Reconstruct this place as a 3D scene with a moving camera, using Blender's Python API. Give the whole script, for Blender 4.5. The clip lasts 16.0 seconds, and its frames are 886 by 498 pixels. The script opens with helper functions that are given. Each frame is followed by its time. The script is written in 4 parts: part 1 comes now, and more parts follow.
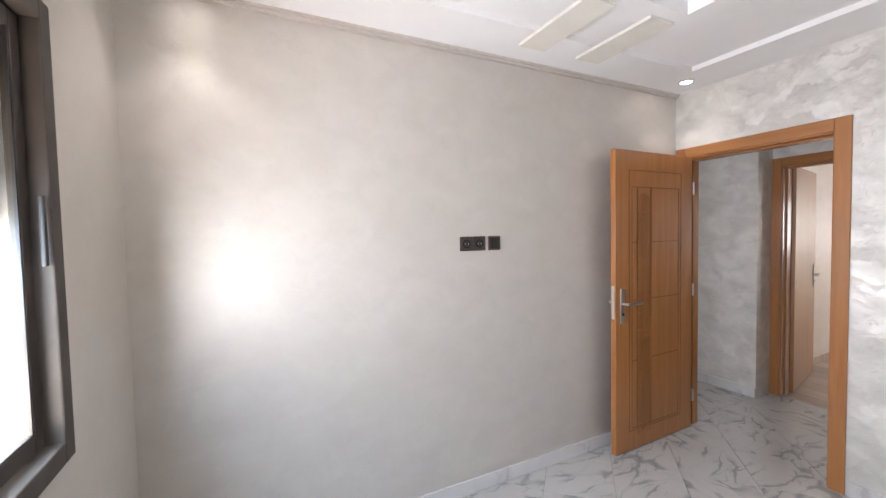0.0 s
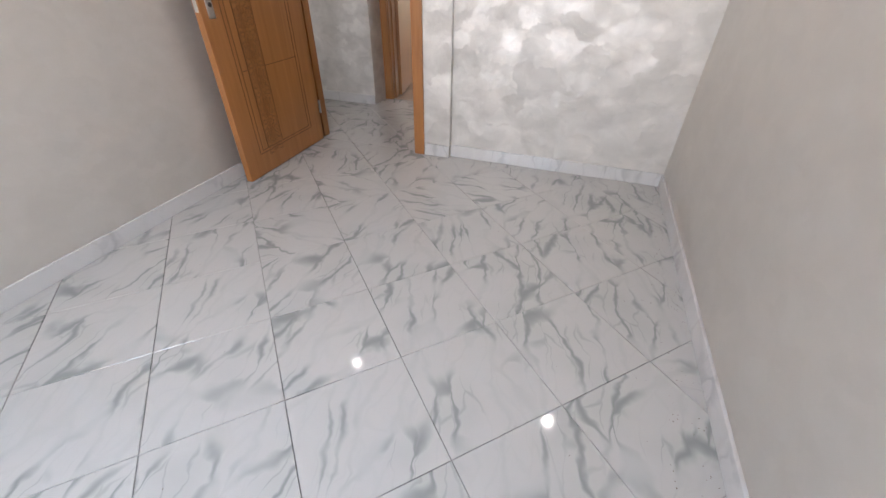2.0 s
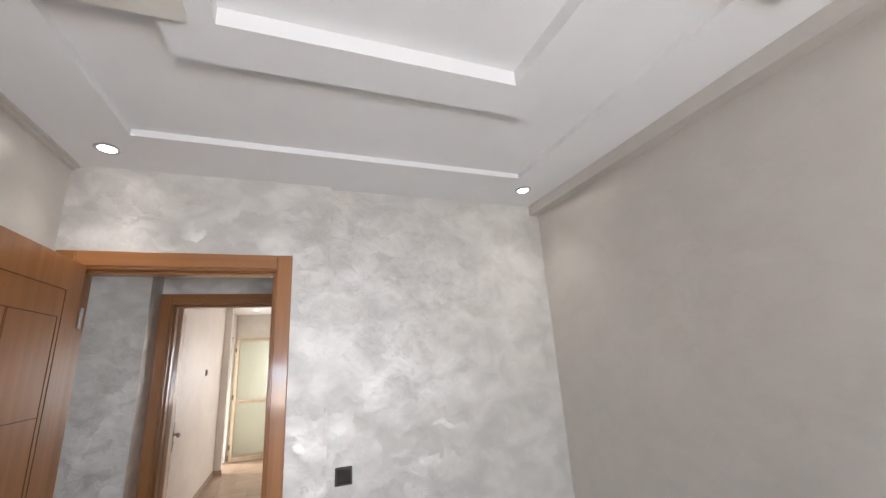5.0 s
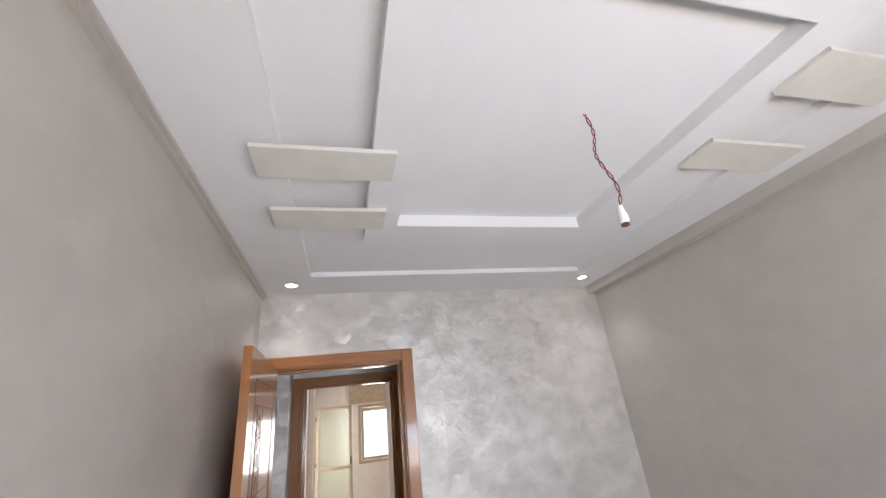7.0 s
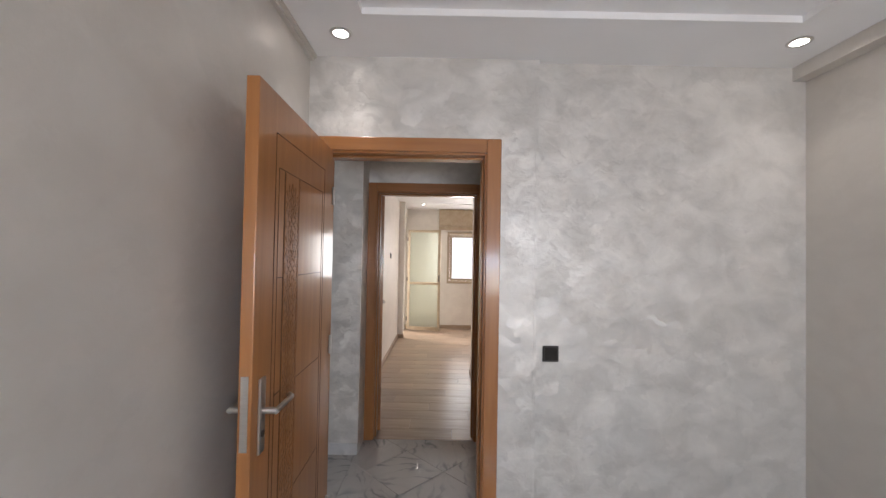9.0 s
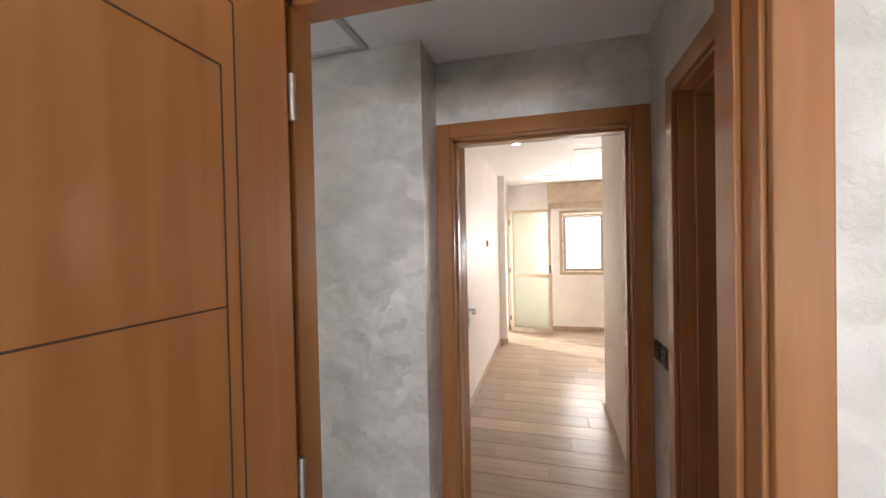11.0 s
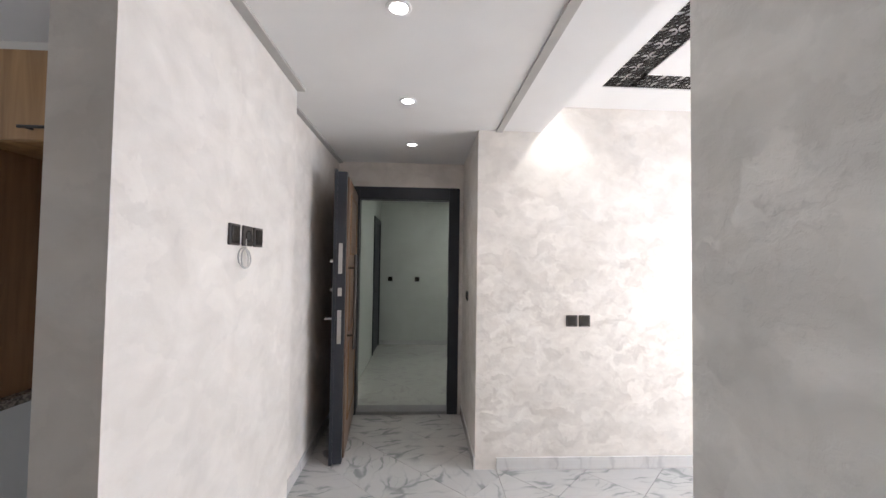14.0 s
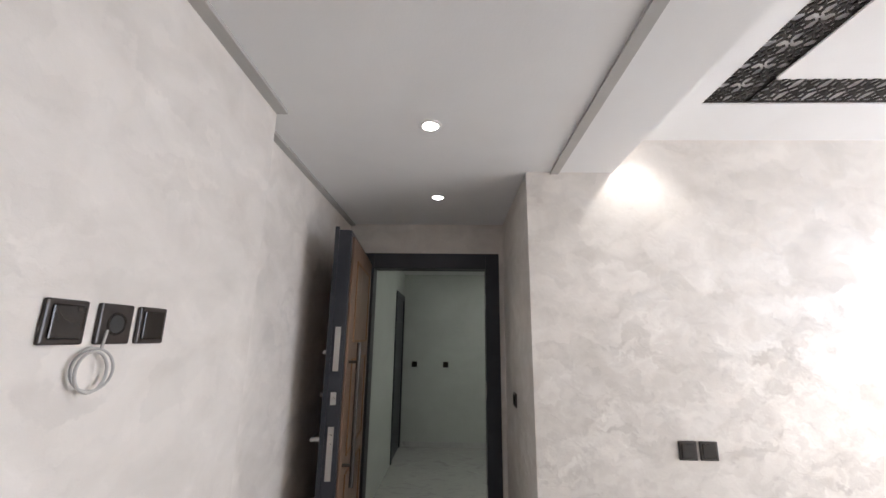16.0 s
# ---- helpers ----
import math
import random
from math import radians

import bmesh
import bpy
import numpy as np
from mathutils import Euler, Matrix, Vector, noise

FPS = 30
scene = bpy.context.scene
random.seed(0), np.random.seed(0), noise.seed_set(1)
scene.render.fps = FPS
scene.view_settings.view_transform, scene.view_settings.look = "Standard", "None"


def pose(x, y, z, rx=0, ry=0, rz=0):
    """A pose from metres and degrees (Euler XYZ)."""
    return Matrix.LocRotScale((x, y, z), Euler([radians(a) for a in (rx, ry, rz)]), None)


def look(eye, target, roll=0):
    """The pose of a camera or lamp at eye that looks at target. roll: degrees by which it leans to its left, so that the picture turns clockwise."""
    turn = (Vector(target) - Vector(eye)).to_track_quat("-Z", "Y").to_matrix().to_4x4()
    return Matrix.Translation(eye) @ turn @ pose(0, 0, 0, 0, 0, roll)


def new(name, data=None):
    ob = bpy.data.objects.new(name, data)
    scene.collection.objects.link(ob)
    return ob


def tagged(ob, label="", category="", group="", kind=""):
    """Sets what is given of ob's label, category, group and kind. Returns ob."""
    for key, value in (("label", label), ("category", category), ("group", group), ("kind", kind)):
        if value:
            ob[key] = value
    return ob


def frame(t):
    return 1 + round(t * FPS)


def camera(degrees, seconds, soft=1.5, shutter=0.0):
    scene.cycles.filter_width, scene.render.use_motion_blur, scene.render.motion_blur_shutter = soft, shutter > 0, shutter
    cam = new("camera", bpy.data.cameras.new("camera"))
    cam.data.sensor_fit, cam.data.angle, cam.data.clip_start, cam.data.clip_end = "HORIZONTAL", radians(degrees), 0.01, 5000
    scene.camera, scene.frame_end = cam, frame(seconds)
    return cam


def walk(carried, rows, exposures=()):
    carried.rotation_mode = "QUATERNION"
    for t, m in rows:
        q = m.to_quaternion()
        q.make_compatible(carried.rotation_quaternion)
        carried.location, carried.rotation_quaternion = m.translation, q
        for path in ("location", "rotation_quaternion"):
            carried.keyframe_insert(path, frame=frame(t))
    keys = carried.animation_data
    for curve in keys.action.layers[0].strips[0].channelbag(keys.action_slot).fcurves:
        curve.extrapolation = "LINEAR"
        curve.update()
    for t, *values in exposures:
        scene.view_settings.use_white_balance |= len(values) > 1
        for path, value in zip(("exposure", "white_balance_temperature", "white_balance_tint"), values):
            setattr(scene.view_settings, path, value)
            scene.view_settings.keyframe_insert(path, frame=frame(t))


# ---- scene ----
cam = camera(97.6, 16.0)
PATH = [
    (0, (1.913, -2.922, 1.511), (0.115, -2.051, 1.428), -1.2),
    (0.5, (1.893, -2.899, 1.4), (0.173, -2.045, 0.841), -3.4),
    (1, (1.865, -2.828, 1.261), (0.39, -1.89, 0.29), -6.8),
    (1.5, (1.915, -2.668, 1.143), (0.878, -1.469, -0.076), -6.1),
    (2, (1.984, -2.527, 1.123), (1.469, -0.998, -0.059), 0.8),
    (2.5, (1.962, -2.48, 1.177), (1.71, -0.695, 0.312), 2.0),
    (3, (1.831, -2.308, 1.242), (1.647, -0.374, 0.767), 1.9),
    (3.5, (1.666, -2.225, 1.366), (1.624, -0.225, 1.335), 0.8),
    (4, (1.423, -2.263, 1.5), (1.641, -0.296, 1.785), -1.3),
    (4.5, (1.194, -2.198, 1.526), (1.645, -0.305, 1.987), -3.1),
    (5, (1.022, -2.128, 1.56), (1.709, -0.323, 2.08), -3.5),
    (5.2, (0.945, -2.211, 1.559), (1.729, -0.455, 2.106), -3.2),
    (7.3, (0.524, -2.713, 1.663), (0.927, -0.925, 2.462), -5.4),
    (7.4, (0.529, -2.687, 1.656), (0.867, -0.867, 2.413), -3.9),
    (7.5, (0.561, -2.673, 1.635), (0.818, -0.816, 2.33), -3.1),
    (8, (0.669, -2.538, 1.558), (0.765, -0.59, 2.0), -1.2),
    (8.2, (0.692, -2.438, 1.523), (0.78, -0.465, 1.843), -0.9),
    (10.3, (0.662, -1.117, 1.495), (0.355, 0.859, 1.436), -0.2),
    (10.4, (0.636, -1.056, 1.495), (0.295, 0.914, 1.435), -0.8),
    (10.5, (0.63, -0.999, 1.495), (0.257, 0.965, 1.442), -0.6),
    (11, (0.609, -0.653, 1.51), (0.087, 1.277, 1.482), -1.2),
    (11.5, (0.589, -0.396, 1.488), (-0.001, 1.514, 1.426), 0.4),
    (12, (0.502, -0.095, 1.484), (-0.143, 1.796, 1.387), 0.9),
    (12.5, (0.397, 0.162, 1.489), (-0.672, 1.852, 1.492), 1.6),
    (13, (0.214, 0.292, 1.458), (-1.309, 1.588, 1.482), 3.3),
    (13.5, (-0.011, 0.41, 1.424), (-1.84, 1.219, 1.388), 3.0),
    (14, (-0.188, 0.467, 1.459), (-2.184, 0.567, 1.523), 0.8),
    (14.2, (-0.247, 0.487, 1.459), (-2.227, 0.272, 1.645), 0.4),
    (14.5, (-0.306, 0.501, 1.487), (-2.235, 0.008, 1.67), 0.3),
    (15, (-0.447, 0.467, 1.492), (-2.355, -0.09, 1.712), 2.5),
    (15.5, (-0.705, 0.417, 1.523), (-2.644, 0.034, 1.832), 2.0),
    (16, (-0.983, 0.461, 1.531), (-2.932, 0.408, 1.978), 0.8),
]
walk(cam, [(t, look(eye, target, roll)) for t, eye, target, roll in PATH],
     [(0, 0.15, 6450, 16), (1.2, 0.0, 6650, 18), (2.5, 0.15, 6750, 16), (3.5, 0.15, 7200, 15), (4.2, -0.15, 6800, 15), (5.0, -0.2, 6500, 14), (7.4, -0.45, 6350, 16), (8.2, -0.55, 6350, 16), (10.4, 0.0, 6950, 15), (11.0, 0.35, 6650, 15), (11.5, 0.7, 6500, 14),
      (12.0, 0.65, 6600, 16), (12.5, 0.25, 6300, 14), (13.0, 0.25, 6150, 14), (13.5, 0.4, 6100, 14), (14.5, 0.4, 6550, 14), (15.3, 0.25, 6500, 14), (16, 0.05, 6400, 14)])

# ---- world, sun and large lights ----
world = bpy.data.worlds.new("world")
scene.world = world
world.use_nodes = True
wn = world.node_tree.nodes
sky = wn.new("ShaderNodeTexSky")
sky.sky_type, sky.sun_disc = "NISHITA", False
sky.sun_elevation, sky.sun_rotation = radians(36), radians(-62.2)
wn["Background"].inputs["Strength"].default_value = 0.12
world.node_tree.links.new(sky.outputs[0], wn["Background"].inputs["Color"])

sun = new("sun", bpy.data.lights.new("sun", "SUN"))
sun.data.energy, sun.data.angle, sun.data.color = 5.0, radians(0.5), (1.0, 0.93, 0.82)
sun.matrix_world = look((-9.3, 10.9, 7.6), (0, 6.0, 0))


def area_light(name, eye, target, width, height, watts, colour):
    lamp = new(name, bpy.data.lights.new(name, "AREA"))
    lamp.data.shape, lamp.data.size, lamp.data.size_y = "RECTANGLE", width, height
    lamp.data.energy, lamp.data.color = watts, colour
    lamp.matrix_world = look(eye, target)
    return lamp


SKYBLUE, BOUNCE = (0.66, 0.82, 1.0), (1.0, 0.88, 0.76)
# each window: sky light that falls inwards from above, and sunlit street light that rises from below
area_light("bedroom_sky_light", (1.265, -3.535, 1.42), (1.265, -1.535, 0.55), 1.25, 0.24, 53, SKYBLUE)
area_light("bedroom_street_light", (1.265, -3.535, 1.12), (1.265, -1.535, 2.0), 1.25, 0.24, 45, BOUNCE)
area_light("back_room_window_light", (2.2, 6.28, 1.5), (2.2, 0, 1.3), 2.7, 0.95, 92, (1.0, 0.97, 0.94))
area_light("balcony_door_light", (-0.2, 5.58, 1.0), (3, 5.0, 0.8), 0.6, 1.9, 13, (1.0, 0.96, 0.91))
area_light("living_sky_light", (-1.6, 4.78, 1.8), (-1.8, 0.78, 0.2), 2.0, 0.7, 60, SKYBLUE)
area_light("living_street_light", (-1.6, 4.78, 1.0), (-1.8, 0.78, 2.4), 2.0, 0.7, 50, BOUNCE)
# the bathroom window is out of view; lamp added to light the tiles
area_light("unseen_bathroom_window_light", (2.62, 1.1, 1.6), (0, 1.2, 1.2), 0.5, 0.6, 1.1, (0.75, 0.87, 1.0))
area_light("kitchen_window_light", (-1.0, -3.55, 1.5), (-1.0, 0, 0.5), 1.0, 1.0, 19, (0.84, 0.92, 1.0))


def spot_light(x, y, z, watts, wide=95):
    lamp = new("downlight_lamp", bpy.data.lights.new("downlight_lamp", "SPOT"))
    lamp.data.energy, lamp.data.spot_size, lamp.data.spot_blend = watts, radians(wide), 0.7
    lamp.data.shadow_soft_size, lamp.data.color = 0.03, (1.0, 0.97, 0.92)
    lamp.matrix_world = pose(x, y, z)


BED_SPOTS = [(0.21, -0.21), (2.31, -0.21), (0.21, -3.14), (2.31, -3.14)]
HALL_SPOTS = [(-1.62, 0.36), (-2.47, 0.36), (-3.33, 0.36)]
BACK_SPOTS = [(0.32, 3.3), (1.05, 4.1), (0.32, 5.4)]
for sx, sy in BED_SPOTS:
    spot_light(sx, sy, 2.503, 9)
for sx, sy in HALL_SPOTS:
    spot_light(sx, sy, 2.39, 7)
spot_light(-2.76, 1.42, 2.57, 9, 120)
for sx, sy in BACK_SPOTS[:2]:
    spot_light(sx, sy, 2.47, 6)


# ---- materials ----
def material(name, colour, rough=0.5, metal=0.0, colour2=None, scale=8.0, bump=0.0, bump_scale=60.0, rough2=None,
             stretch=(1, 1, 1), coat=0.0, detail=6.0, spread=(0.35, 0.65), coat_rough=0.08, spec=0.5, per_piece=0.0):
    m = bpy.data.materials.new(name)
    m.use_nodes = True
    nt = m.node_tree
    b = nt.nodes["Principled BSDF"]
    b.inputs["Roughness"].default_value = rough
    b.inputs["Metallic"].default_value = metal
    b.inputs["Coat Weight"].default_value = coat
    b.inputs["Coat Roughness"].default_value = coat_rough
    b.inputs["Specular IOR Level"].default_value = spec
    b.inputs["Base Color"].default_value = (*colour, 1)
    co = nt.nodes.new("ShaderNodeTexCoord")
    mp = nt.nodes.new("ShaderNodeMapping")
    mp.inputs["Scale"].default_value = stretch
    nt.links.new(co.outputs["Object"], mp.inputs["Vector"])
    out = None
    if colour2:
        n = nt.nodes.new("ShaderNodeTexNoise")
        n.inputs["Scale"].default_value, n.inputs["Detail"].default_value = scale, detail
        n.inputs["Distortion"].default_value = 0.6
        nt.links.new(mp.outputs[0], n.inputs["Vector"])
        r = nt.nodes.new("ShaderNodeValToRGB")
        r.color_ramp.elements[0].position, r.color_ramp.elements[1].position = spread
        r.color_ramp.elements[0].color, r.color_ramp.elements[1].color = (*colour, 1), (*colour2, 1)
        nt.links.new(n.outputs[0], r.inputs[0])
        out = r.outputs[0]
        if rough2 is not None:
            mr = nt.nodes.new("ShaderNodeMapRange")
            mr.inputs["From Min"].default_value, mr.inputs["From Max"].default_value = spread
            mr.inputs["To Min"].default_value, mr.inputs["To Max"].default_value = rough, rough2
            nt.links.new(n.outputs[0], mr.inputs[0])
            nt.links.new(mr.outputs[0], b.inputs["Roughness"])
        if per_piece:
            info = nt.nodes.new("ShaderNodeObjectInfo")
            mr = nt.nodes.new("ShaderNodeMapRange")
            mr.inputs["To Min"].default_value, mr.inputs["To Max"].default_value = 1 - per_piece, 1 + per_piece
            nt.links.new(info.outputs["Random"], mr.inputs[0])
            hs = nt.nodes.new("ShaderNodeHueSaturation")
            nt.links.new(mr.outputs[0], hs.inputs["Value"])
            nt.links.new(out, hs.inputs["Color"])
            out = hs.outputs[0]
        nt.links.new(out, b.inputs["Base Color"])
    if bump:
        n2 = nt.nodes.new("ShaderNodeTexNoise")
        n2.inputs["Scale"].default_value, n2.inputs["Detail"].default_value = bump_scale, 5
        nt.links.new(mp.outputs[0], n2.inputs["Vector"])
        bp = nt.nodes.new("ShaderNodeBump")
        bp.inputs["Strength"].default_value, bp.inputs["Distance"].default_value = bump, 0.004
        nt.links.new(n2.outputs[0], bp.inputs["Height"])
        nt.links.new(bp.outputs[0], b.inputs["Normal"])
    return m


def pearl_plaster(name, dark, light, rough=(0.34, 0.6), metal=0.25, scale=2.6, bump=0.35, tilt=0.1):
    """Trowelled pearly paint: overlapping strokes that each lean, shine and tone a little differently."""
    m = material(name, dark, rough[0], metal, light, scale, 0, 60, rough[1], stretch=(1, 1, 1.3), detail=8.0, spread=(0.34, 0.66))
    nt = m.node_tree
    b = nt.nodes["Principled BSDF"]
    ramp = nt.nodes["Color Ramp"]

    def node(kind, **values):
        n = nt.nodes.new(kind)
        for key, value in values.items():
            n.inputs[key].default_value = value
        return n

    def vector(op, *ins):
        n = nt.nodes.new("ShaderNodeVectorMath")
        n.operation = op
        for k, v in enumerate(ins):
            if isinstance(v, tuple):
                n.inputs[k].default_value = v
            else:
                nt.links.new(v, n.inputs[k])
        return n.outputs[0]
    co = nt.nodes.new("ShaderNodeTexCoord").outputs["Object"]
    warp = node("ShaderNodeTexNoise", Scale=6.0, Detail=6.0, Roughness=0.62)
    nt.links.new(co, warp.inputs["Vector"])
    off = vector("MULTIPLY", vector("SUBTRACT", warp.outputs["Color"], (0.5, 0.5, 0.5)), (0.26, 0.26, 0.26))
    stroke = node("ShaderNodeMapping", Rotation=(0.5, 0.5, 0.0), Scale=(1.0, 1.0, 1.7))
    nt.links.new(vector("ADD", co, off), stroke.inputs[0])
    bent = stroke.outputs[0]
    lean, tones = None, []
    for size, share in ((scale * 1.5, 1.0), (scale * 4.0, 0.6)):
        cell = node("ShaderNodeTexVoronoi", Scale=size)
        cell.feature = "SMOOTH_F1"
        cell.inputs["Smoothness"].default_value = 0.16
        nt.links.new(bent, cell.inputs["Vector"])
        k = 2 * tilt * share
        one = vector("MULTIPLY", vector("SUBTRACT", cell.outputs["Color"], (0.5, 0.5, 0.5)), (k, k, k))
        lean = vector("ADD", lean, one) if lean else one
        tones.append(cell.outputs["Color"])
    geo = nt.nodes.new("ShaderNodeNewGeometry")
    leaning = vector("NORMALIZE", vector("ADD", geo.outputs["Normal"], lean))
    grain = node("ShaderNodeTexNoise", Scale=14.0, Detail=5.0, Distortion=0.8)
    nt.links.new(bent, grain.inputs["Vector"])
    bp = node("ShaderNodeBump", Strength=bump, Distance=0.006)
    nt.links.new(grain.outputs[0], bp.inputs["Height"])
    nt.links.new(leaning, bp.inputs["Normal"])
    nt.links.new(bp.outputs[0], b.inputs["Normal"])
    # each stroke has its own tone
    sep = nt.nodes.new("ShaderNodeSeparateColor")
    nt.links.new(tones[0], sep.inputs[0])
    span = node("ShaderNodeMapRange")
    span.inputs["To Min"].default_value, span.inputs["To Max"].default_value = 1 - 0.45 * tilt, 1 + 0.45 * tilt
    nt.links.new(sep.outputs[0], span.inputs[0])
    hs = nt.nodes.new("ShaderNodeHueSaturation")
    nt.links.new(span.outputs[0], hs.inputs["Value"])
    nt.links.new(ramp.outputs[0], hs.inputs["Color"])
    nt.links.new(hs.outputs[0], b.inputs["Base Color"])
    return m


def marble(name, base, vein):
    """Polished white tile with grey wavy veins that run from corner to corner, on a few tiles the other way."""
    m = bpy.data.materials.new(name)
    m.use_nodes = True
    nt = m.node_tree
    b = nt.nodes["Principled BSDF"]
    b.inputs["Roughness"].default_value = 0.07

    def node(kind, **values):
        n = nt.nodes.new(kind)
        for key, value in values.items():
            n.inputs[key].default_value = value
        return n

    def maths(op, a, c=0.0, d=0.0):
        n = nt.nodes.new("ShaderNodeMath")
        n.operation = op
        for k, v in enumerate((a, c, d)):
            if isinstance(v, (int, float)):
                n.inputs[k].default_value = v
            else:
                nt.links.new(v, n.inputs[k])
        return n.outputs[0]

    def span(v, a, c, lo, hi):
        n = nt.nodes.new("ShaderNodeMapRange")
        n.interpolation_type = "SMOOTHSTEP"
        for k, x in enumerate((v, a, c, lo, hi)):
            if isinstance(x, (int, float)):
                n.inputs[k].default_value = x
            else:
                nt.links.new(x, n.inputs[k])
        return n.outputs[0]
    co = nt.nodes.new("ShaderNodeTexCoord").outputs["Object"]
    rnd = nt.nodes.new("ShaderNodeObjectInfo").outputs["Random"]
    turn = nt.nodes.new("ShaderNodeVectorRotate")
    turn.rotation_type = "Z_AXIS"
    crosswise = maths("GREATER_THAN", rnd, 0.9)
    angle = maths("MULTIPLY_ADD", maths("FRACT", maths("MULTIPLY", rnd, 17.3)), 0.5, 0.42)
    nt.links.new(maths("MULTIPLY_ADD", crosswise, 1.57, angle), turn.inputs["Angle"])
    nt.links.new(co, turn.inputs["Vector"])
    slip = nt.nodes.new("ShaderNodeCombineXYZ")
    nt.links.new(maths("MULTIPLY", rnd, 37.0), slip.inputs[0])
    nt.links.new(maths("MULTIPLY", rnd, 91.0), slip.inputs[1])
    add = nt.nodes.new("ShaderNodeVectorMath")
    nt.links.new(turn.outputs[0], add.inputs[0])
    nt.links.new(slip.outputs[0], add.inputs[1])
    warp = node("ShaderNodeTexNoise", Scale=5.0, Detail=3.0, Roughness=0.5)
    nt.links.new(add.outputs[0], warp.inputs["Vector"])
    bend = nt.nodes.new("ShaderNodeVectorMath")
    bend.operation = "MULTIPLY_ADD"
    bend.inputs[1].default_value = (0.16, 0.15, 0.0)
    nt.links.new(warp.outputs["Color"], bend.inputs[0])
    nt.links.new(add.outputs[0], bend.inputs[2])
    squeeze = node("ShaderNodeMapping", Scale=(1.0, 0.24, 1.0))
    nt.links.new(bend.outputs[0], squeeze.inputs[0])
    swell = node("ShaderNodeTexNoise", Scale=9.0, Detail=2.0)
    nt.links.new(add.outputs[0], swell.inputs["Vector"])
    patch = node("ShaderNodeTexNoise", Scale=4.0, Detail=1.0)
    nt.links.new(add.outputs[0], patch.inputs["Vector"])
    last = None
    for scale, wide, strength, lo, hi in ((9.0, 0.21, 0.8, 0.43, 0.6), (17.0, 0.15, 0.4, 0.5, 0.62)):
        cell = node("ShaderNodeTexVoronoi", Scale=scale)
        cell.voronoi_dimensions, cell.feature = "2D", "DISTANCE_TO_EDGE"
        nt.links.new(squeeze.outputs[0], cell.inputs["Vector"])
        width = span(swell.outputs[0], 0.3, 0.68, wide * 0.15, wide)
        line = span(cell.outputs["Distance"], 0.0, width, strength, 0.0)
        keep = span(patch.outputs[0], lo, hi, 0.12, 1.0)
        one = maths("MULTIPLY", line, keep)
        last = maths("MAXIMUM", last, one) if last else one
    cloud = span(patch.outputs[0], 0.45, 0.75, 0.0, 0.14)
    last = maths("MAXIMUM", last, cloud)
    mix = nt.nodes.new("ShaderNodeMix")
    mix.data_type = "RGBA"
    mix.inputs["A"].default_value, mix.inputs["B"].default_value = (*base, 1), (*vein, 1)
    nt.links.new(last, mix.inputs["Factor"])
    nt.links.new(mix.outputs["Result"], b.inputs["Base Color"])
    return m


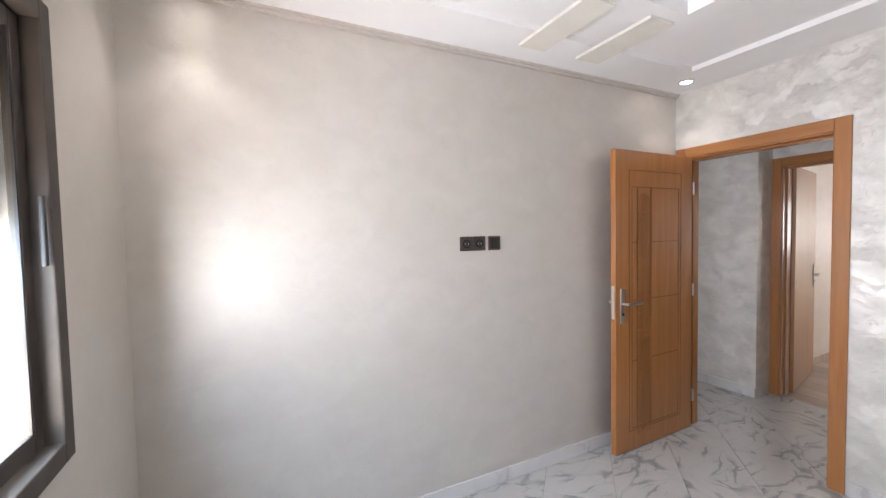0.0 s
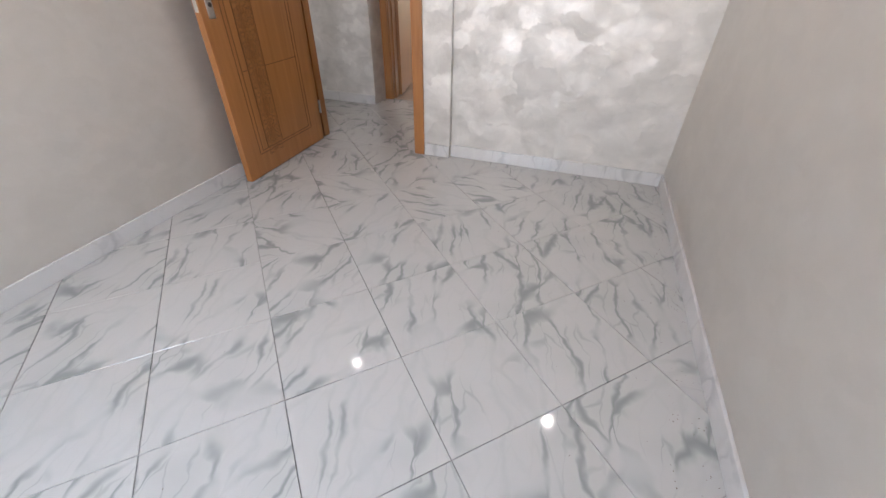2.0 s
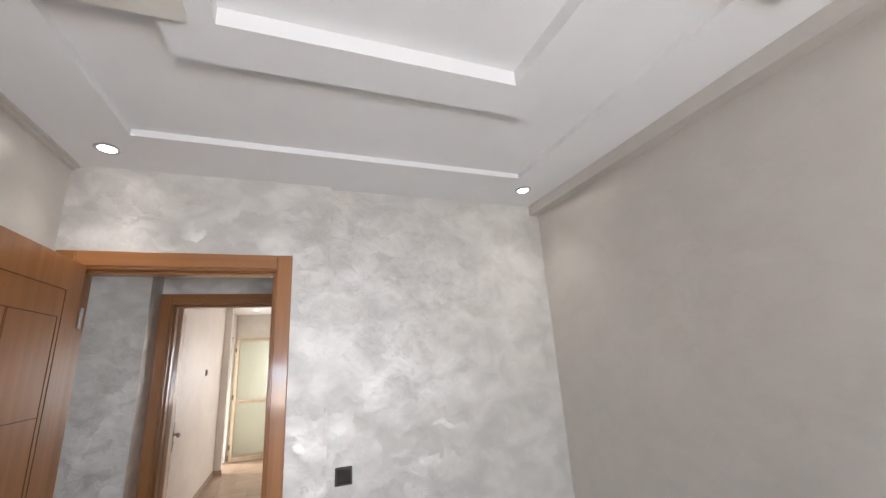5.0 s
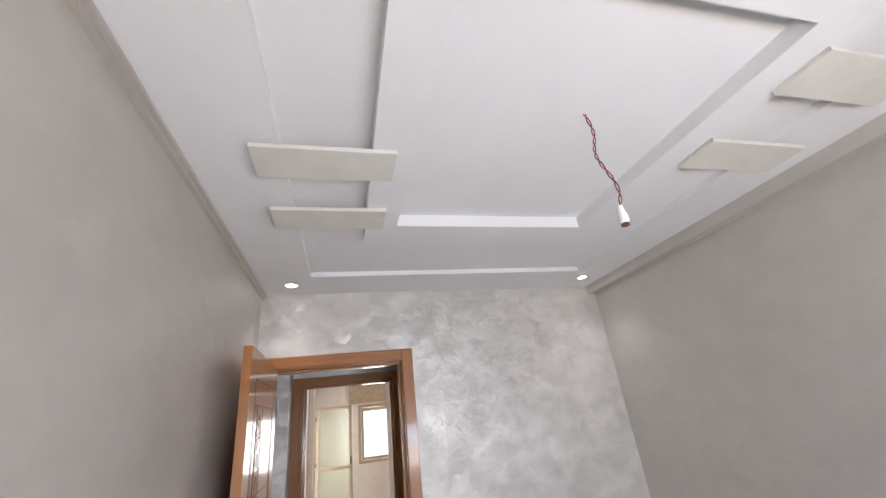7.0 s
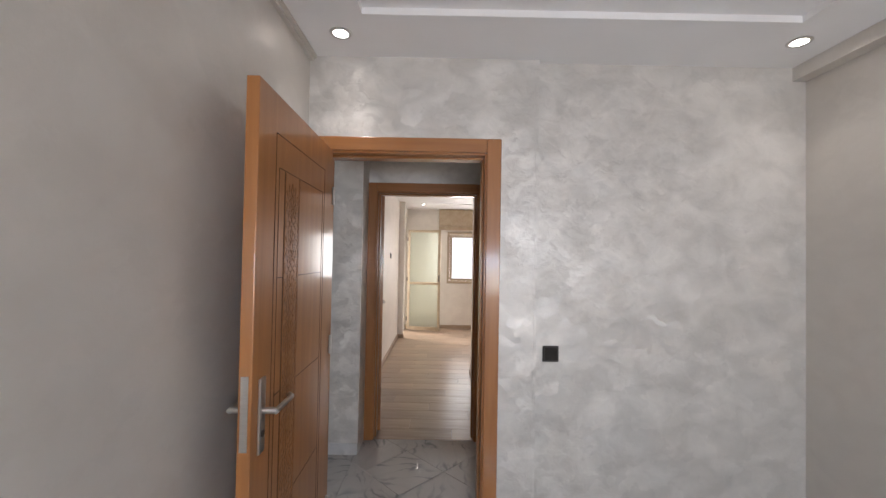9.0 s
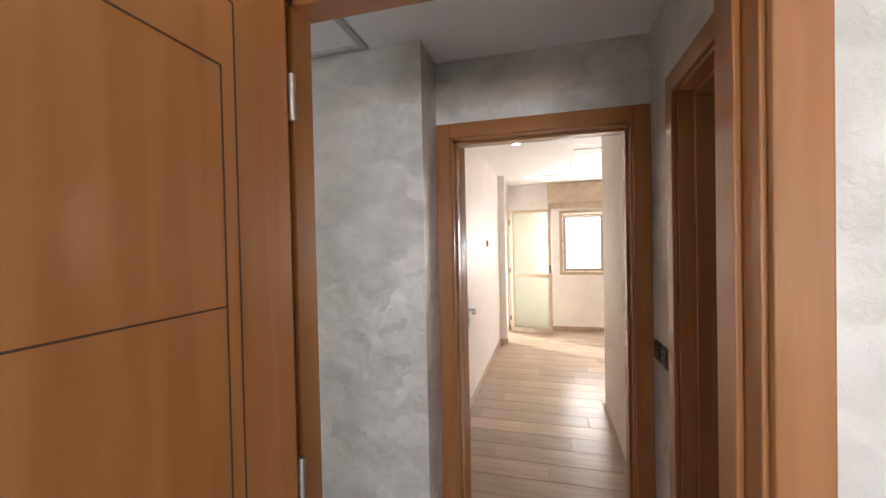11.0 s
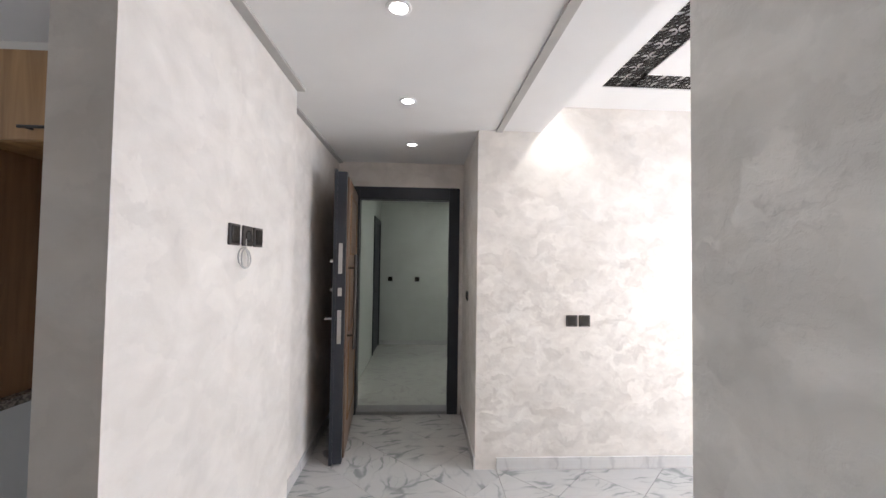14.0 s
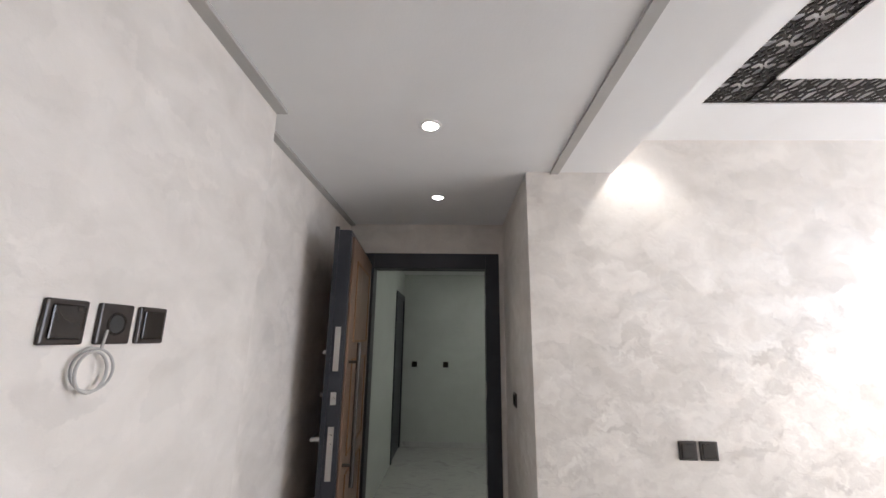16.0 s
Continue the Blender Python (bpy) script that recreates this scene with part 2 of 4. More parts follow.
def patchwork(name, cell, tones, axes=(1, 2)):
    """Glazed tile printed with small squares, each with its own tone and ornament."""
    m = bpy.data.materials.new(name)
    m.use_nodes = True
    nt = m.node_tree
    b = nt.nodes["Principled BSDF"]
    b.inputs["Roughness"].default_value = 0.3
    geo = nt.nodes.new("ShaderNodeNewGeometry")
    sep = nt.nodes.new("ShaderNodeSeparateXYZ")
    nt.links.new(geo.outputs["Position"], sep.inputs[0])
    comb = nt.nodes.new("ShaderNodeCombineXYZ")
    nt.links.new(sep.outputs[axes[0]], comb.inputs[0])
    nt.links.new(sep.outputs[axes[1]], comb.inputs[1])
    s = nt.nodes.new("ShaderNodeVectorMath")
    s.operation, s.inputs[3].default_value = "SCALE", 1.0 / cell
    nt.links.new(comb.outputs[0], s.inputs[0])
    fl = nt.nodes.new("ShaderNodeVectorMath")
    fl.operation = "FLOOR"
    nt.links.new(s.outputs[0], fl.inputs[0])
    wnz = nt.nodes.new("ShaderNodeTexWhiteNoise")
    nt.links.new(fl.outputs[0], wnz.inputs["Vector"])
    ramp = nt.nodes.new("ShaderNodeValToRGB")
    ramp.color_ramp.interpolation = "CONSTANT"
    while len(ramp.color_ramp.elements) < len(tones):
        ramp.color_ramp.elements.new(0.5)
    for i, (e, c) in enumerate(zip(ramp.color_ramp.elements, tones)):
        e.position, e.color = i / len(tones), (*c, 1)
    nt.links.new(wnz.outputs["Value"], ramp.inputs[0])
    fr = nt.nodes.new("ShaderNodeVectorMath")
    fr.operation = "FRACTION"
    nt.links.new(s.outputs[0], fr.inputs[0])
    off = nt.nodes.new("ShaderNodeVectorMath")
    off.operation, off.inputs[1].default_value = "SUBTRACT", (0.5, 0.5, 0)
    nt.links.new(fr.outputs[0], off.inputs[0])
    ln = nt.nodes.new("ShaderNodeVectorMath")
    ln.operation = "LENGTH"
    nt.links.new(off.outputs[0], ln.inputs[0])
    os_ = nt.nodes.new("ShaderNodeSeparateXYZ")
    nt.links.new(off.outputs[0], os_.inputs[0])
    ang = nt.nodes.new("ShaderNodeMath")
    ang.operation = "ARCTAN2"
    nt.links.new(os_.outputs[1], ang.inputs[0])
    nt.links.new(os_.outputs[0], ang.inputs[1])
    k = nt.nodes.new("ShaderNodeMath")
    k.operation, k.inputs[1].default_value = "MULTIPLY", 4.0
    nt.links.new(ang.outputs[0], k.inputs[0])
    sn = nt.nodes.new("ShaderNodeMath")
    sn.operation = "SINE"
    nt.links.new(k.outputs[0], sn.inputs[0])
    ma = nt.nodes.new("ShaderNodeMath")
    ma.operation, ma.inputs[1].default_value = "MULTIPLY_ADD", 0.09
    nt.links.new(sn.outputs[0], ma.inputs[0])
    nt.links.new(ln.outputs["Value"], ma.inputs[2])
    wv = nt.nodes.new("ShaderNodeMath")
    wv.operation, wv.inputs[1].default_value = "MULTIPLY", 15.0
    nt.links.new(ma.outputs[0], wv.inputs[0])
    ws = nt.nodes.new("ShaderNodeMath")
    ws.operation = "SINE"
    nt.links.new(wv.outputs[0], ws.inputs[0])
    gt = nt.nodes.new("ShaderNodeMath")
    gt.operation, gt.inputs[1].default_value = "GREATER_THAN", 0.0
    nt.links.new(ws.outputs[0], gt.inputs[0])
    has = nt.nodes.new("ShaderNodeMath")
    has.operation = "MULTIPLY"
    nt.links.new(gt.outputs[0], has.inputs[0])
    sc2 = nt.nodes.new("ShaderNodeSeparateColor")
    nt.links.new(wnz.outputs["Color"], sc2.inputs[0])
    sm = nt.nodes.new("ShaderNodeMath")
    sm.operation, sm.inputs[1].default_value, sm.inputs[2].default_value = "MULTIPLY_ADD", 0.35, 0.4
    nt.links.new(sc2.outputs[1], sm.inputs[0])
    nt.links.new(sm.outputs[0], has.inputs[1])
    mix = nt.nodes.new("ShaderNodeMix")
    mix.data_type = "RGBA"
    nt.links.new(has.outputs[0], mix.inputs["Factor"])
    nt.links.new(ramp.outputs[0], mix.inputs["A"])
    mix.inputs["B"].default_value = (*tones[-1], 1)
    b.inputs["Specular IOR Level"].default_value = 0.4
    nt.links.new(mix.outputs["Result"], b.inputs["Base Color"])
    return m


def emission(name, colour, strength):
    m = bpy.data.materials.new(name)
    m.use_nodes = True
    b = m.node_tree.nodes["Principled BSDF"]
    b.inputs["Base Color"].default_value = (*colour, 1)
    b.inputs["Emission Color"].default_value = (*colour, 1)
    b.inputs["Emission Strength"].default_value = strength
    return m


def glass(name, tint=(1, 1, 1), rough=0.0):
    m = bpy.data.materials.new(name)
    m.use_nodes = True
    nt = m.node_tree
    nt.nodes.remove(nt.nodes["Principled BSDF"])
    tr = nt.nodes.new("ShaderNodeBsdfTransparent")
    tr.inputs[0].default_value = (*tint, 1)
    gl = nt.nodes.new("ShaderNodeBsdfGlossy")
    gl.inputs["Roughness"].default_value = 0.02
    facing = nt.nodes.new("ShaderNodeLayerWeight")
    facing.inputs["Blend"].default_value = 0.5
    steep = nt.nodes.new("ShaderNodeMath")
    steep.operation, steep.inputs[1].default_value = "POWER", 5.0
    nt.links.new(facing.outputs["Facing"], steep.inputs[0])
    fres = nt.nodes.new("ShaderNodeMath")
    fres.operation, fres.inputs[1].default_value, fres.inputs[2].default_value = "MULTIPLY_ADD", 0.6, 0.03
    nt.links.new(steep.outputs[0], fres.inputs[0])
    mx = nt.nodes.new("ShaderNodeMixShader")
    nt.links.new(fres.outputs[0], mx.inputs[0])
    nt.links.new(tr.outputs[0], mx.inputs[1])
    nt.links.new(gl.outputs[0], mx.inputs[2])
    nt.links.new(mx.outputs[0], nt.nodes["Material Output"].inputs[0])
    return m


PEARL = pearl_plaster("pearl_plaster", (0.56, 0.54, 0.505), (0.69, 0.665, 0.625), (0.52, 0.40), 0.3, 5.5, 0.4, 0.095)
SATIN = pearl_plaster("satin_plaster", (0.60, 0.565, 0.52), (0.635, 0.60, 0.555), (0.48, 0.54), 0.5, 6.0, 0.10, 0.028)
CREAM = pearl_plaster("cream_pearl_plaster", (0.65, 0.61, 0.565), (0.74, 0.70, 0.655), (0.56, 0.42), 0.12, 5.0, 0.2, 0.07)
WARM = pearl_plaster("warm_plaster", (0.72, 0.67, 0.61), (0.79, 0.74, 0.68), (0.45, 0.6), 0.0, 3.0, 0.15, 0.03)
GREYWALL = pearl_plaster("grey_green_plaster", (0.53, 0.55, 0.51), (0.58, 0.60, 0.56), (0.5, 0.6), 0.0, 2.0, 0.08, 0.02)
PLAIN = material("plain_wall_paint", (0.66, 0.64, 0.60), 0.6, 0, (0.70, 0.68, 0.64), 3, 0.15, 80)
WHITE = material("white_ceiling_plaster", (0.77, 0.765, 0.76), 0.65, 0, (0.80, 0.795, 0.79), 2.5, 0.12, 90)
BOARD = material("raw_plaster_board", (0.66, 0.635, 0.57), 0.7, 0, (0.70, 0.68, 0.62), 9, 0.2, 120)
# plain grey; on the hall cornice it carries the shade of the underside
SHADOWLINE = material("grey_shade_and_trim_paint", (0.40, 0.39, 0.375), 0.6, 0, (0.45, 0.44, 0.42), 4, 0.1, 60)
MARBLE = marble("polished_marble_tile", (0.485, 0.475, 0.46), (0.205, 0.23, 0.22))
LANDING = marble("landing_tile", (0.50, 0.495, 0.46), (0.40, 0.39, 0.37))
SKIRT = marble("marble_skirting", (0.60, 0.59, 0.58), (0.44, 0.43, 0.43))
GROUT = material("grey_grout", (0.30, 0.29, 0.28), 0.8, 0, (0.36, 0.35, 0.34), 20)
WOOD = material("varnished_brown_wood", (0.30, 0.117, 0.030), 0.40, 0, (0.385, 0.157, 0.045), 2.5, 0.06, 40, stretch=(9, 9, 0.6),
                coat=0.55, coat_rough=0.12, spread=(0.3, 0.7))
WOODX = material("varnished_brown_wood_rail", (0.30, 0.117, 0.030), 0.40, 0, (0.385, 0.157, 0.045), 2.5, 0.06, 40, stretch=(0.6, 9, 9),
                 coat=0.55, coat_rough=0.12, spread=(0.3, 0.7))
GROOVE = material("dark_groove", (0.05, 0.018, 0.008), 0.7, 0, (0.07, 0.03, 0.012), 30)
CARVED = material("carved_brown_wood", (0.075, 0.03, 0.011), 0.6, 0, (0.11, 0.045, 0.016), 14, 0.2, 90)
OAK = material("oak_laminate", (0.22, 0.11, 0.04), 0.5, 0, (0.43, 0.25, 0.105), 2.4, 0.05, 60, stretch=(8, 8, 0.7), spread=(0.3, 0.7))
DARKOAK = material("brown_oak_panel", (0.17, 0.085, 0.036), 0.5, 0, (0.23, 0.12, 0.055), 3.2, 0.05, 60, stretch=(8, 8, 0.7))
PLANK = material("wood_look_floor_tile", (0.34, 0.245, 0.175), 0.3, 0, (0.46, 0.35, 0.26), 3.0, 0.05, 40, stretch=(1.0, 7, 1),
                 per_piece=0.16, spread=(0.3, 0.7))
BLACK = material("black_brown_plastic", (0.028, 0.022, 0.019), 0.32, 0, (0.036, 0.028, 0.024), 12)
BLACK_IN = material("black_brown_plastic_inner", (0.018, 0.014, 0.012), 0.25, 0, (0.024, 0.02, 0.017), 12)
STEEL = material("brushed_steel", (0.55, 0.54, 0.52), 0.28, 1.0, (0.62, 0.61, 0.59), 20, stretch=(1, 1, 12))
ALU = material("bronze_aluminium", (0.045, 0.036, 0.03), 0.6, 0.0, (0.06, 0.05, 0.04), 10)
PALE_ALU = material("champagne_aluminium", (0.40, 0.31, 0.21), 0.4, 0.3, (0.48, 0.39, 0.28), 10)
RUBBER = material("black_gasket", (0.02, 0.02, 0.02), 0.6, 0, (0.03, 0.03, 0.03), 10)
SHUTTER = material("grey_shutter_slats", (0.20, 0.20, 0.20), 0.5, 0, (0.24, 0.24, 0.235), 6)
ANTHRACITE = material("anthracite_steel_paint", (0.028, 0.030, 0.037), 0.4, 0.3, (0.036, 0.038, 0.046), 6, 0.05, 150)
ENTRYWOOD = material("dark_walnut_panel", (0.10, 0.055, 0.035), 0.4, 0, (0.19, 0.11, 0.07), 3.0, 0.05, 60, stretch=(8, 8, 0.6))
ENAMEL = material("white_enamel", (0.80, 0.80, 0.79), 0.2, 0, (0.83, 0.83, 0.82), 6, coat=0.5)
WHITECAB = material("white_laminate", (0.70, 0.72, 0.74), 0.35, 0, (0.73, 0.75, 0.77), 4)
STONE = material("brown_granite", (0.10, 0.085, 0.075), 0.25, 0, (0.30, 0.255, 0.225), 90, spread=(0.4, 0.6))
OVENGLASS = material("black_oven_glass", (0.012, 0.012, 0.014), 0.06, 0, (0.015, 0.015, 0.017), 5)
IRON = material("black_cast_iron", (0.02, 0.02, 0.022), 0.55, 0, (0.03, 0.03, 0.03), 40, 0.2, 200)
PATCH = patchwork("printed_patchwork_tile", 0.1, [(0.60, 0.54, 0.46), (0.44, 0.385, 0.33), (0.66, 0.61, 0.54), (0.36, 0.31, 0.28), (0.54, 0.47, 0.39), (0.20, 0.165, 0.15)], (1, 2))
BLUEPATCH = patchwork("printed_blue_tile", 0.05, [(0.20, 0.25, 0.31), (0.16, 0.21, 0.27), (0.25, 0.30, 0.35), (0.18, 0.22, 0.28), (0.12, 0.15, 0.19), (0.42, 0.46, 0.50)], (0, 2))
MILKY = glass("milky_glass", (0.95, 0.97, 0.93))
milk_tree = MILKY.node_tree
milk_film = milk_tree.nodes.new("ShaderNodeBsdfTranslucent")
milk_film.inputs[0].default_value = (0.82, 0.86, 0.78, 1)
milk_mix = milk_tree.nodes.new("ShaderNodeMixShader")
milk_mix.inputs[0].default_value = 0.4
milk_tree.links.new(milk_tree.nodes["Material Output"].inputs[0].links[0].from_socket, milk_mix.inputs[1])
milk_tree.links.new(milk_film.outputs[0], milk_mix.inputs[2])
milk_tree.links.new(milk_mix.outputs[0], milk_tree.nodes["Material Output"].inputs[0])
GLASS = glass("clear_glass", (0.93, 0.95, 0.94))
LAMP = emission("lamp_lens", (1.0, 0.96, 0.9), 22.0)
LATTICE = material("white_lattice", (0.70, 0.69, 0.68), 0.6, 0, (0.74, 0.73, 0.72), 8)
DARKVOID = material("dark_cavity_board", (0.035, 0.03, 0.028), 0.8, 0, (0.05, 0.045, 0.04), 12)
RED = material("red_wire", (0.35, 0.03, 0.03), 0.5, 0, (0.4, 0.04, 0.04), 10)
# emission stands in for daylight on the pale facade outside
FACADE_GLOW = emission("far_facade_daylight_glow", (0.86, 0.80, 0.84), 2.2)


# ---- mesh helpers ----
def add_box(bm, x0, y0, z0, x1, y1, z1, bevel=0.0):
    g = bmesh.ops.create_cube(bm, size=1.0, matrix=Matrix.Translation(((x0 + x1) / 2, (y0 + y1) / 2, (z0 + z1) / 2)) @ Matrix.Diagonal((x1 - x0, y1 - y0, z1 - z0, 1)))
    if bevel:
        edges = list({e for v in g["verts"] for e in v.link_edges})
        bmesh.ops.bevel(bm, geom=edges, offset=bevel, segments=2, affect="EDGES", profile=0.5)


def boxes(*rows, bevel=0.0):
    bm = bmesh.new()
    for r in rows:
        add_box(bm, *r, bevel=bevel)
    return bm


def add_rod(bm, a, b, radius, sides=8):
    a, b = Vector(a), Vector(b)
    d = b - a
    m = Matrix.Translation((a + b) / 2) @ d.to_track_quat("Z", "Y").to_matrix().to_4x4()
    bmesh.ops.create_cone(bm, cap_ends=True, segments=sides, radius1=radius, radius2=radius, depth=d.length, matrix=m)


def add_disc(bm, centre, radius, depth, normal=(0, 0, 1), sides=24, radius2=None):
    m = Matrix.Translation(centre) @ Vector(normal).to_track_quat("Z", "Y").to_matrix().to_4x4()
    bmesh.ops.create_cone(bm, cap_ends=True, segments=sides, radius1=radius, radius2=radius if radius2 is None else radius2, depth=depth, matrix=m)


def add_ring(bm, centre, radius, thick, normal=(0, 0, 1), sides=28, tube=8, squash=1.0):
    m = Matrix.Translation(centre) @ Vector(normal).to_track_quat("Z", "Y").to_matrix().to_4x4()
    rings = []
    for i in range(sides):
        a = 2 * math.pi * i / sides
        ring = []
        for j in range(tube):
            c = 2 * math.pi * j / tube
            r = radius + thick * math.cos(c)
            ring.append(bm.verts.new(m @ Vector((r * math.cos(a), r * math.sin(a), thick * squash * math.sin(c)))))
        rings.append(ring)
    for i in range(sides):
        p, q = rings[i], rings[(i + 1) % sides]
        for j in range(tube):
            bm.faces.new((p[j], q[j], q[(j + 1) % tube], p[(j + 1) % tube]))


def mesh_of(bm, name, mat, smooth=False):
    bmesh.ops.recalc_face_normals(bm, faces=bm.faces)
    me = bpy.data.meshes.new(name)
    bm.to_mesh(me)
    bm.free()
    me.materials.append(mat)
    if smooth:
        for p in me.polygons:
            p.use_smooth = True
        me.set_sharp_from_angle(angle=radians(40))
    return me


def part(name, bm, mat, parent=None, label="", smooth=False):
    ob = new(name, mesh_of(bm, name, mat, smooth))
    ob.parent = parent
    return tagged(ob, label) if label else ob


def structure(name, bm, mat, label, category):
    return tagged(part(name, bm, mat), label, category, kind="structure")


def thing(name, label, category, group="", at=None):
    ob = new(name)
    if at is not None:
        ob.matrix_world = at
    return tagged(ob, label, category, group)


# ---- large structure ----
TOP = 2.75
BK = -3.38  # bedroom back wall
structure("wall_bedroom_left", boxes((-0.12, BK - 0.2, 0, 0, 0.0, TOP)), SATIN, "satin beige-grey painted bedroom side wall", "wall")
structure("wall_bedroom_right", boxes((2.57, BK - 0.2, 0, 2.69, 0.16, TOP)), SATIN, "satin beige-grey painted bedroom wall", "wall")
structure("wall_bedroom_door", boxes((-0.12, 0, 0, 0.06, 0.12, TOP), (0.06, 0, 2.06, 0.94, 0.12, TOP), (0.94, 0, 0, 1.17, 0.12, TOP), (1.17, 0.035, 0, 2.57, 0.155, TOP), (1.158, -0.003, 0, 1.1715, 0.0, TOP)),
          PEARL, "pearly trowelled plaster wall with doorway", "wall")
WX0, WX1, WZ0, WZ1 = 0.58, 1.95, 0.95, 2.10
structure("wall_bedroom_back", boxes((0, BK - 0.2, 0, WX0, BK, TOP), (WX1, BK - 0.2, 0, 2.57, BK, TOP), (WX0, BK - 0.2, 0, WX1, BK, WZ0), (WX0, BK - 0.2, WZ1, WX1, BK, TOP)),
          SATIN, "satin beige-grey painted wall with a window", "wall")
# hall; the bathroom door frame starts at BY and is BW wide
BY, BW = 0.955, 0.83
structure("wall_hall_block", boxes((-0.92, 0.99, 0, 0.08, 1.35, TOP)), PEARL, "mottled grey pearly plaster wall block", "wall")
structure("wall_back_room_door", boxes((0.08, 1.23, 0, 0.13, 1.35, TOP), (0.13, 1.23, 2.06, 0.99, 1.35, TOP), (0.99, 1.23, 0, 1.2, 1.35, TOP)), PEARL, "grey pearly plaster wall round a doorway", "wall")
structure("wall_bathroom_door", boxes((1.05, 0.12, 0, 1.15, BY - BW + 0.05, TOP), (1.05, BY - BW + 0.05, 2.06, 1.15, BY - 0.05, TOP), (1.05, BY - 0.05, 0, 1.15, 1.23, TOP)), PEARL, "pearly plaster wall with bathroom doorway", "wall")
structure("wall_intercom", boxes((-2.36, -0.40, 0, -1.107, -0.25, TOP)), CREAM, "cream pearly plaster wall with trowel marks", "wall")
structure("wall_entrance_side", boxes((-4.1, -0.52, 0, -2.36, -0.36, TOP)), CREAM, "cream plaster wall behind the entrance door", "wall")
structure("wall_entrance", boxes((-4.1, -0.36, 0, -3.95, -0.22, TOP), (-4.1, -0.22, 2.14, -3.95, 0.79, TOP), (-4.1, 0.79, 0, -3.95, 0.85, TOP)), CREAM, "cream plaster wall with entrance doorway", "wall")
structure("wall_living_west", boxes((-3.95, 0.85, 0, -2.945, 1.0, TOP), (-3.1, 1.0, 0, -2.945, 4.85, TOP)), CREAM, "cream pearly plaster living room wall", "wall")
structure("wall_living_north", boxes((-2.945, 4.7, 0, -2.7, 4.85, TOP), (-0.5, 4.7, 0, -0.24, 4.85, TOP), (-2.7, 4.7, 0, -0.5, 4.85, 0.6), (-2.7, 4.7, 2.2, -0.5, 4.85, TOP)), CREAM, "cream plaster living room wall with a window", "wall")
structure("wall_hall_bedroom_side", boxes((-0.24, -3.6, 0, -0.12, 0.12, TOP)), CREAM, "cream plaster wall between kitchen and bedroom", "wall")
# back room
structure("wall_back_room_left", boxes((-0.24, 1.35, 0, -0.1, 5.15, TOP), (-0.24, 5.15, 0, 0.0, 5.24, TOP), (-0.24, 5.24, 2.06, -0.06, 5.95, TOP), (-0.24, 5.95, 0, -0.06, 6.35, TOP)), WARM, "warm cream plaster wall with balcony doorway", "wall")
structure("wall_back_room_right", boxes((1.08, 1.35, 0, 1.2, 3.03, TOP), (1.2, 2.9, 0, 3.7, 3.03, TOP), (3.6, 3.03, 0, 3.72, 6.2, TOP)), WARM, "warm cream plaster wall", "wall")
structure("wall_back_room_window", boxes((-0.06, 6.2, 0, 0.80, 6.35, TOP), (0.80, 6.2, 0, 3.5, 6.35, 0.94), (0.80, 6.2, 2.02, 3.5, 6.35, TOP), (3.5, 6.2, 0, 3.72, 6.35, TOP)), WARM, "warm cream plaster wall under a wide window", "wall")
# bathroom
structure("wall_bathroom_far", boxes((1.15, 1.81, 0, 2.69, 1.9, TOP)), PLAIN, "wall behind blue patchwork tiles", "wall")
# unseen opening, added for the bathroom lamp
structure("wall_bathroom_sides", boxes((2.57, 0.16, 0, 2.69, 0.8, TOP), (2.57, 1.4, 0, 2.69, 1.81, TOP), (2.57, 0.8, 0, 2.69, 1.4, 1.25), (2.57, 0.8, 1.95, 2.69, 1.4, TOP)), PLAIN, "plain bathroom wall with small unseen window opening added for light", "wall")
# kitchen
structure("wall_kitchen_west", boxes((-2.2, -3.6, 0, -2.05, -0.52, TOP), (-2.36, -0.52, 0, -2.05, -0.40, TOP)), PLAIN, "plain painted kitchen wall behind the units", "wall")
structure("wall_kitchen_south", boxes((-2.05, -3.6, 0, -1.6, -3.45, TOP), (-0.4, -3.6, 0, -0.24, -3.45, TOP), (-1.6, -3.6, 0, -0.4, -3.45, 1.0), (-1.6, -3.6, 2.1, -0.4, -3.45, TOP)), PLAIN, "plain kitchen wall with a window", "wall")
# landing outside the entrance
structure("wall_landing", boxes((-7.2, -0.30, 0, -7.05, 2.2, TOP), (-7.05, 2.2, 0, -3.95, 2.35, TOP), (-6.2, -0.42, 0, -4.1, -0.30, TOP), (-7.05, -0.42, 2.15, -6.2, -0.30, TOP), (-7.2, -1.6, 0, -7.05, -0.3, TOP), (-6.2, -1.6, 0, -6.1, -0.42, TOP), (-7.2, -1.75, 0, -6.1, -1.6, TOP), (-4.1, 0.85, 0, -3.95, 2.2, TOP)), GREYWALL,
          "grey-green painted stair landing walls", "wall")

# ceilings
A = (0.335, -3.03, 2.195, -0.35)
B = (0.63, -2.44, 1.88, -0.93)
C = (0.775, -2.27, 1.735, -1.10)


def ring_rows(o, i, z0, z1):
    return [(o[0], o[1], z0, i[0], o[3], z1), (i[2], o[1], z0, o[2], o[3], z1), (i[0], o[1], z0, i[2], i[1], z1), (i[0], i[3], z0, i[2], o[3], z1)]


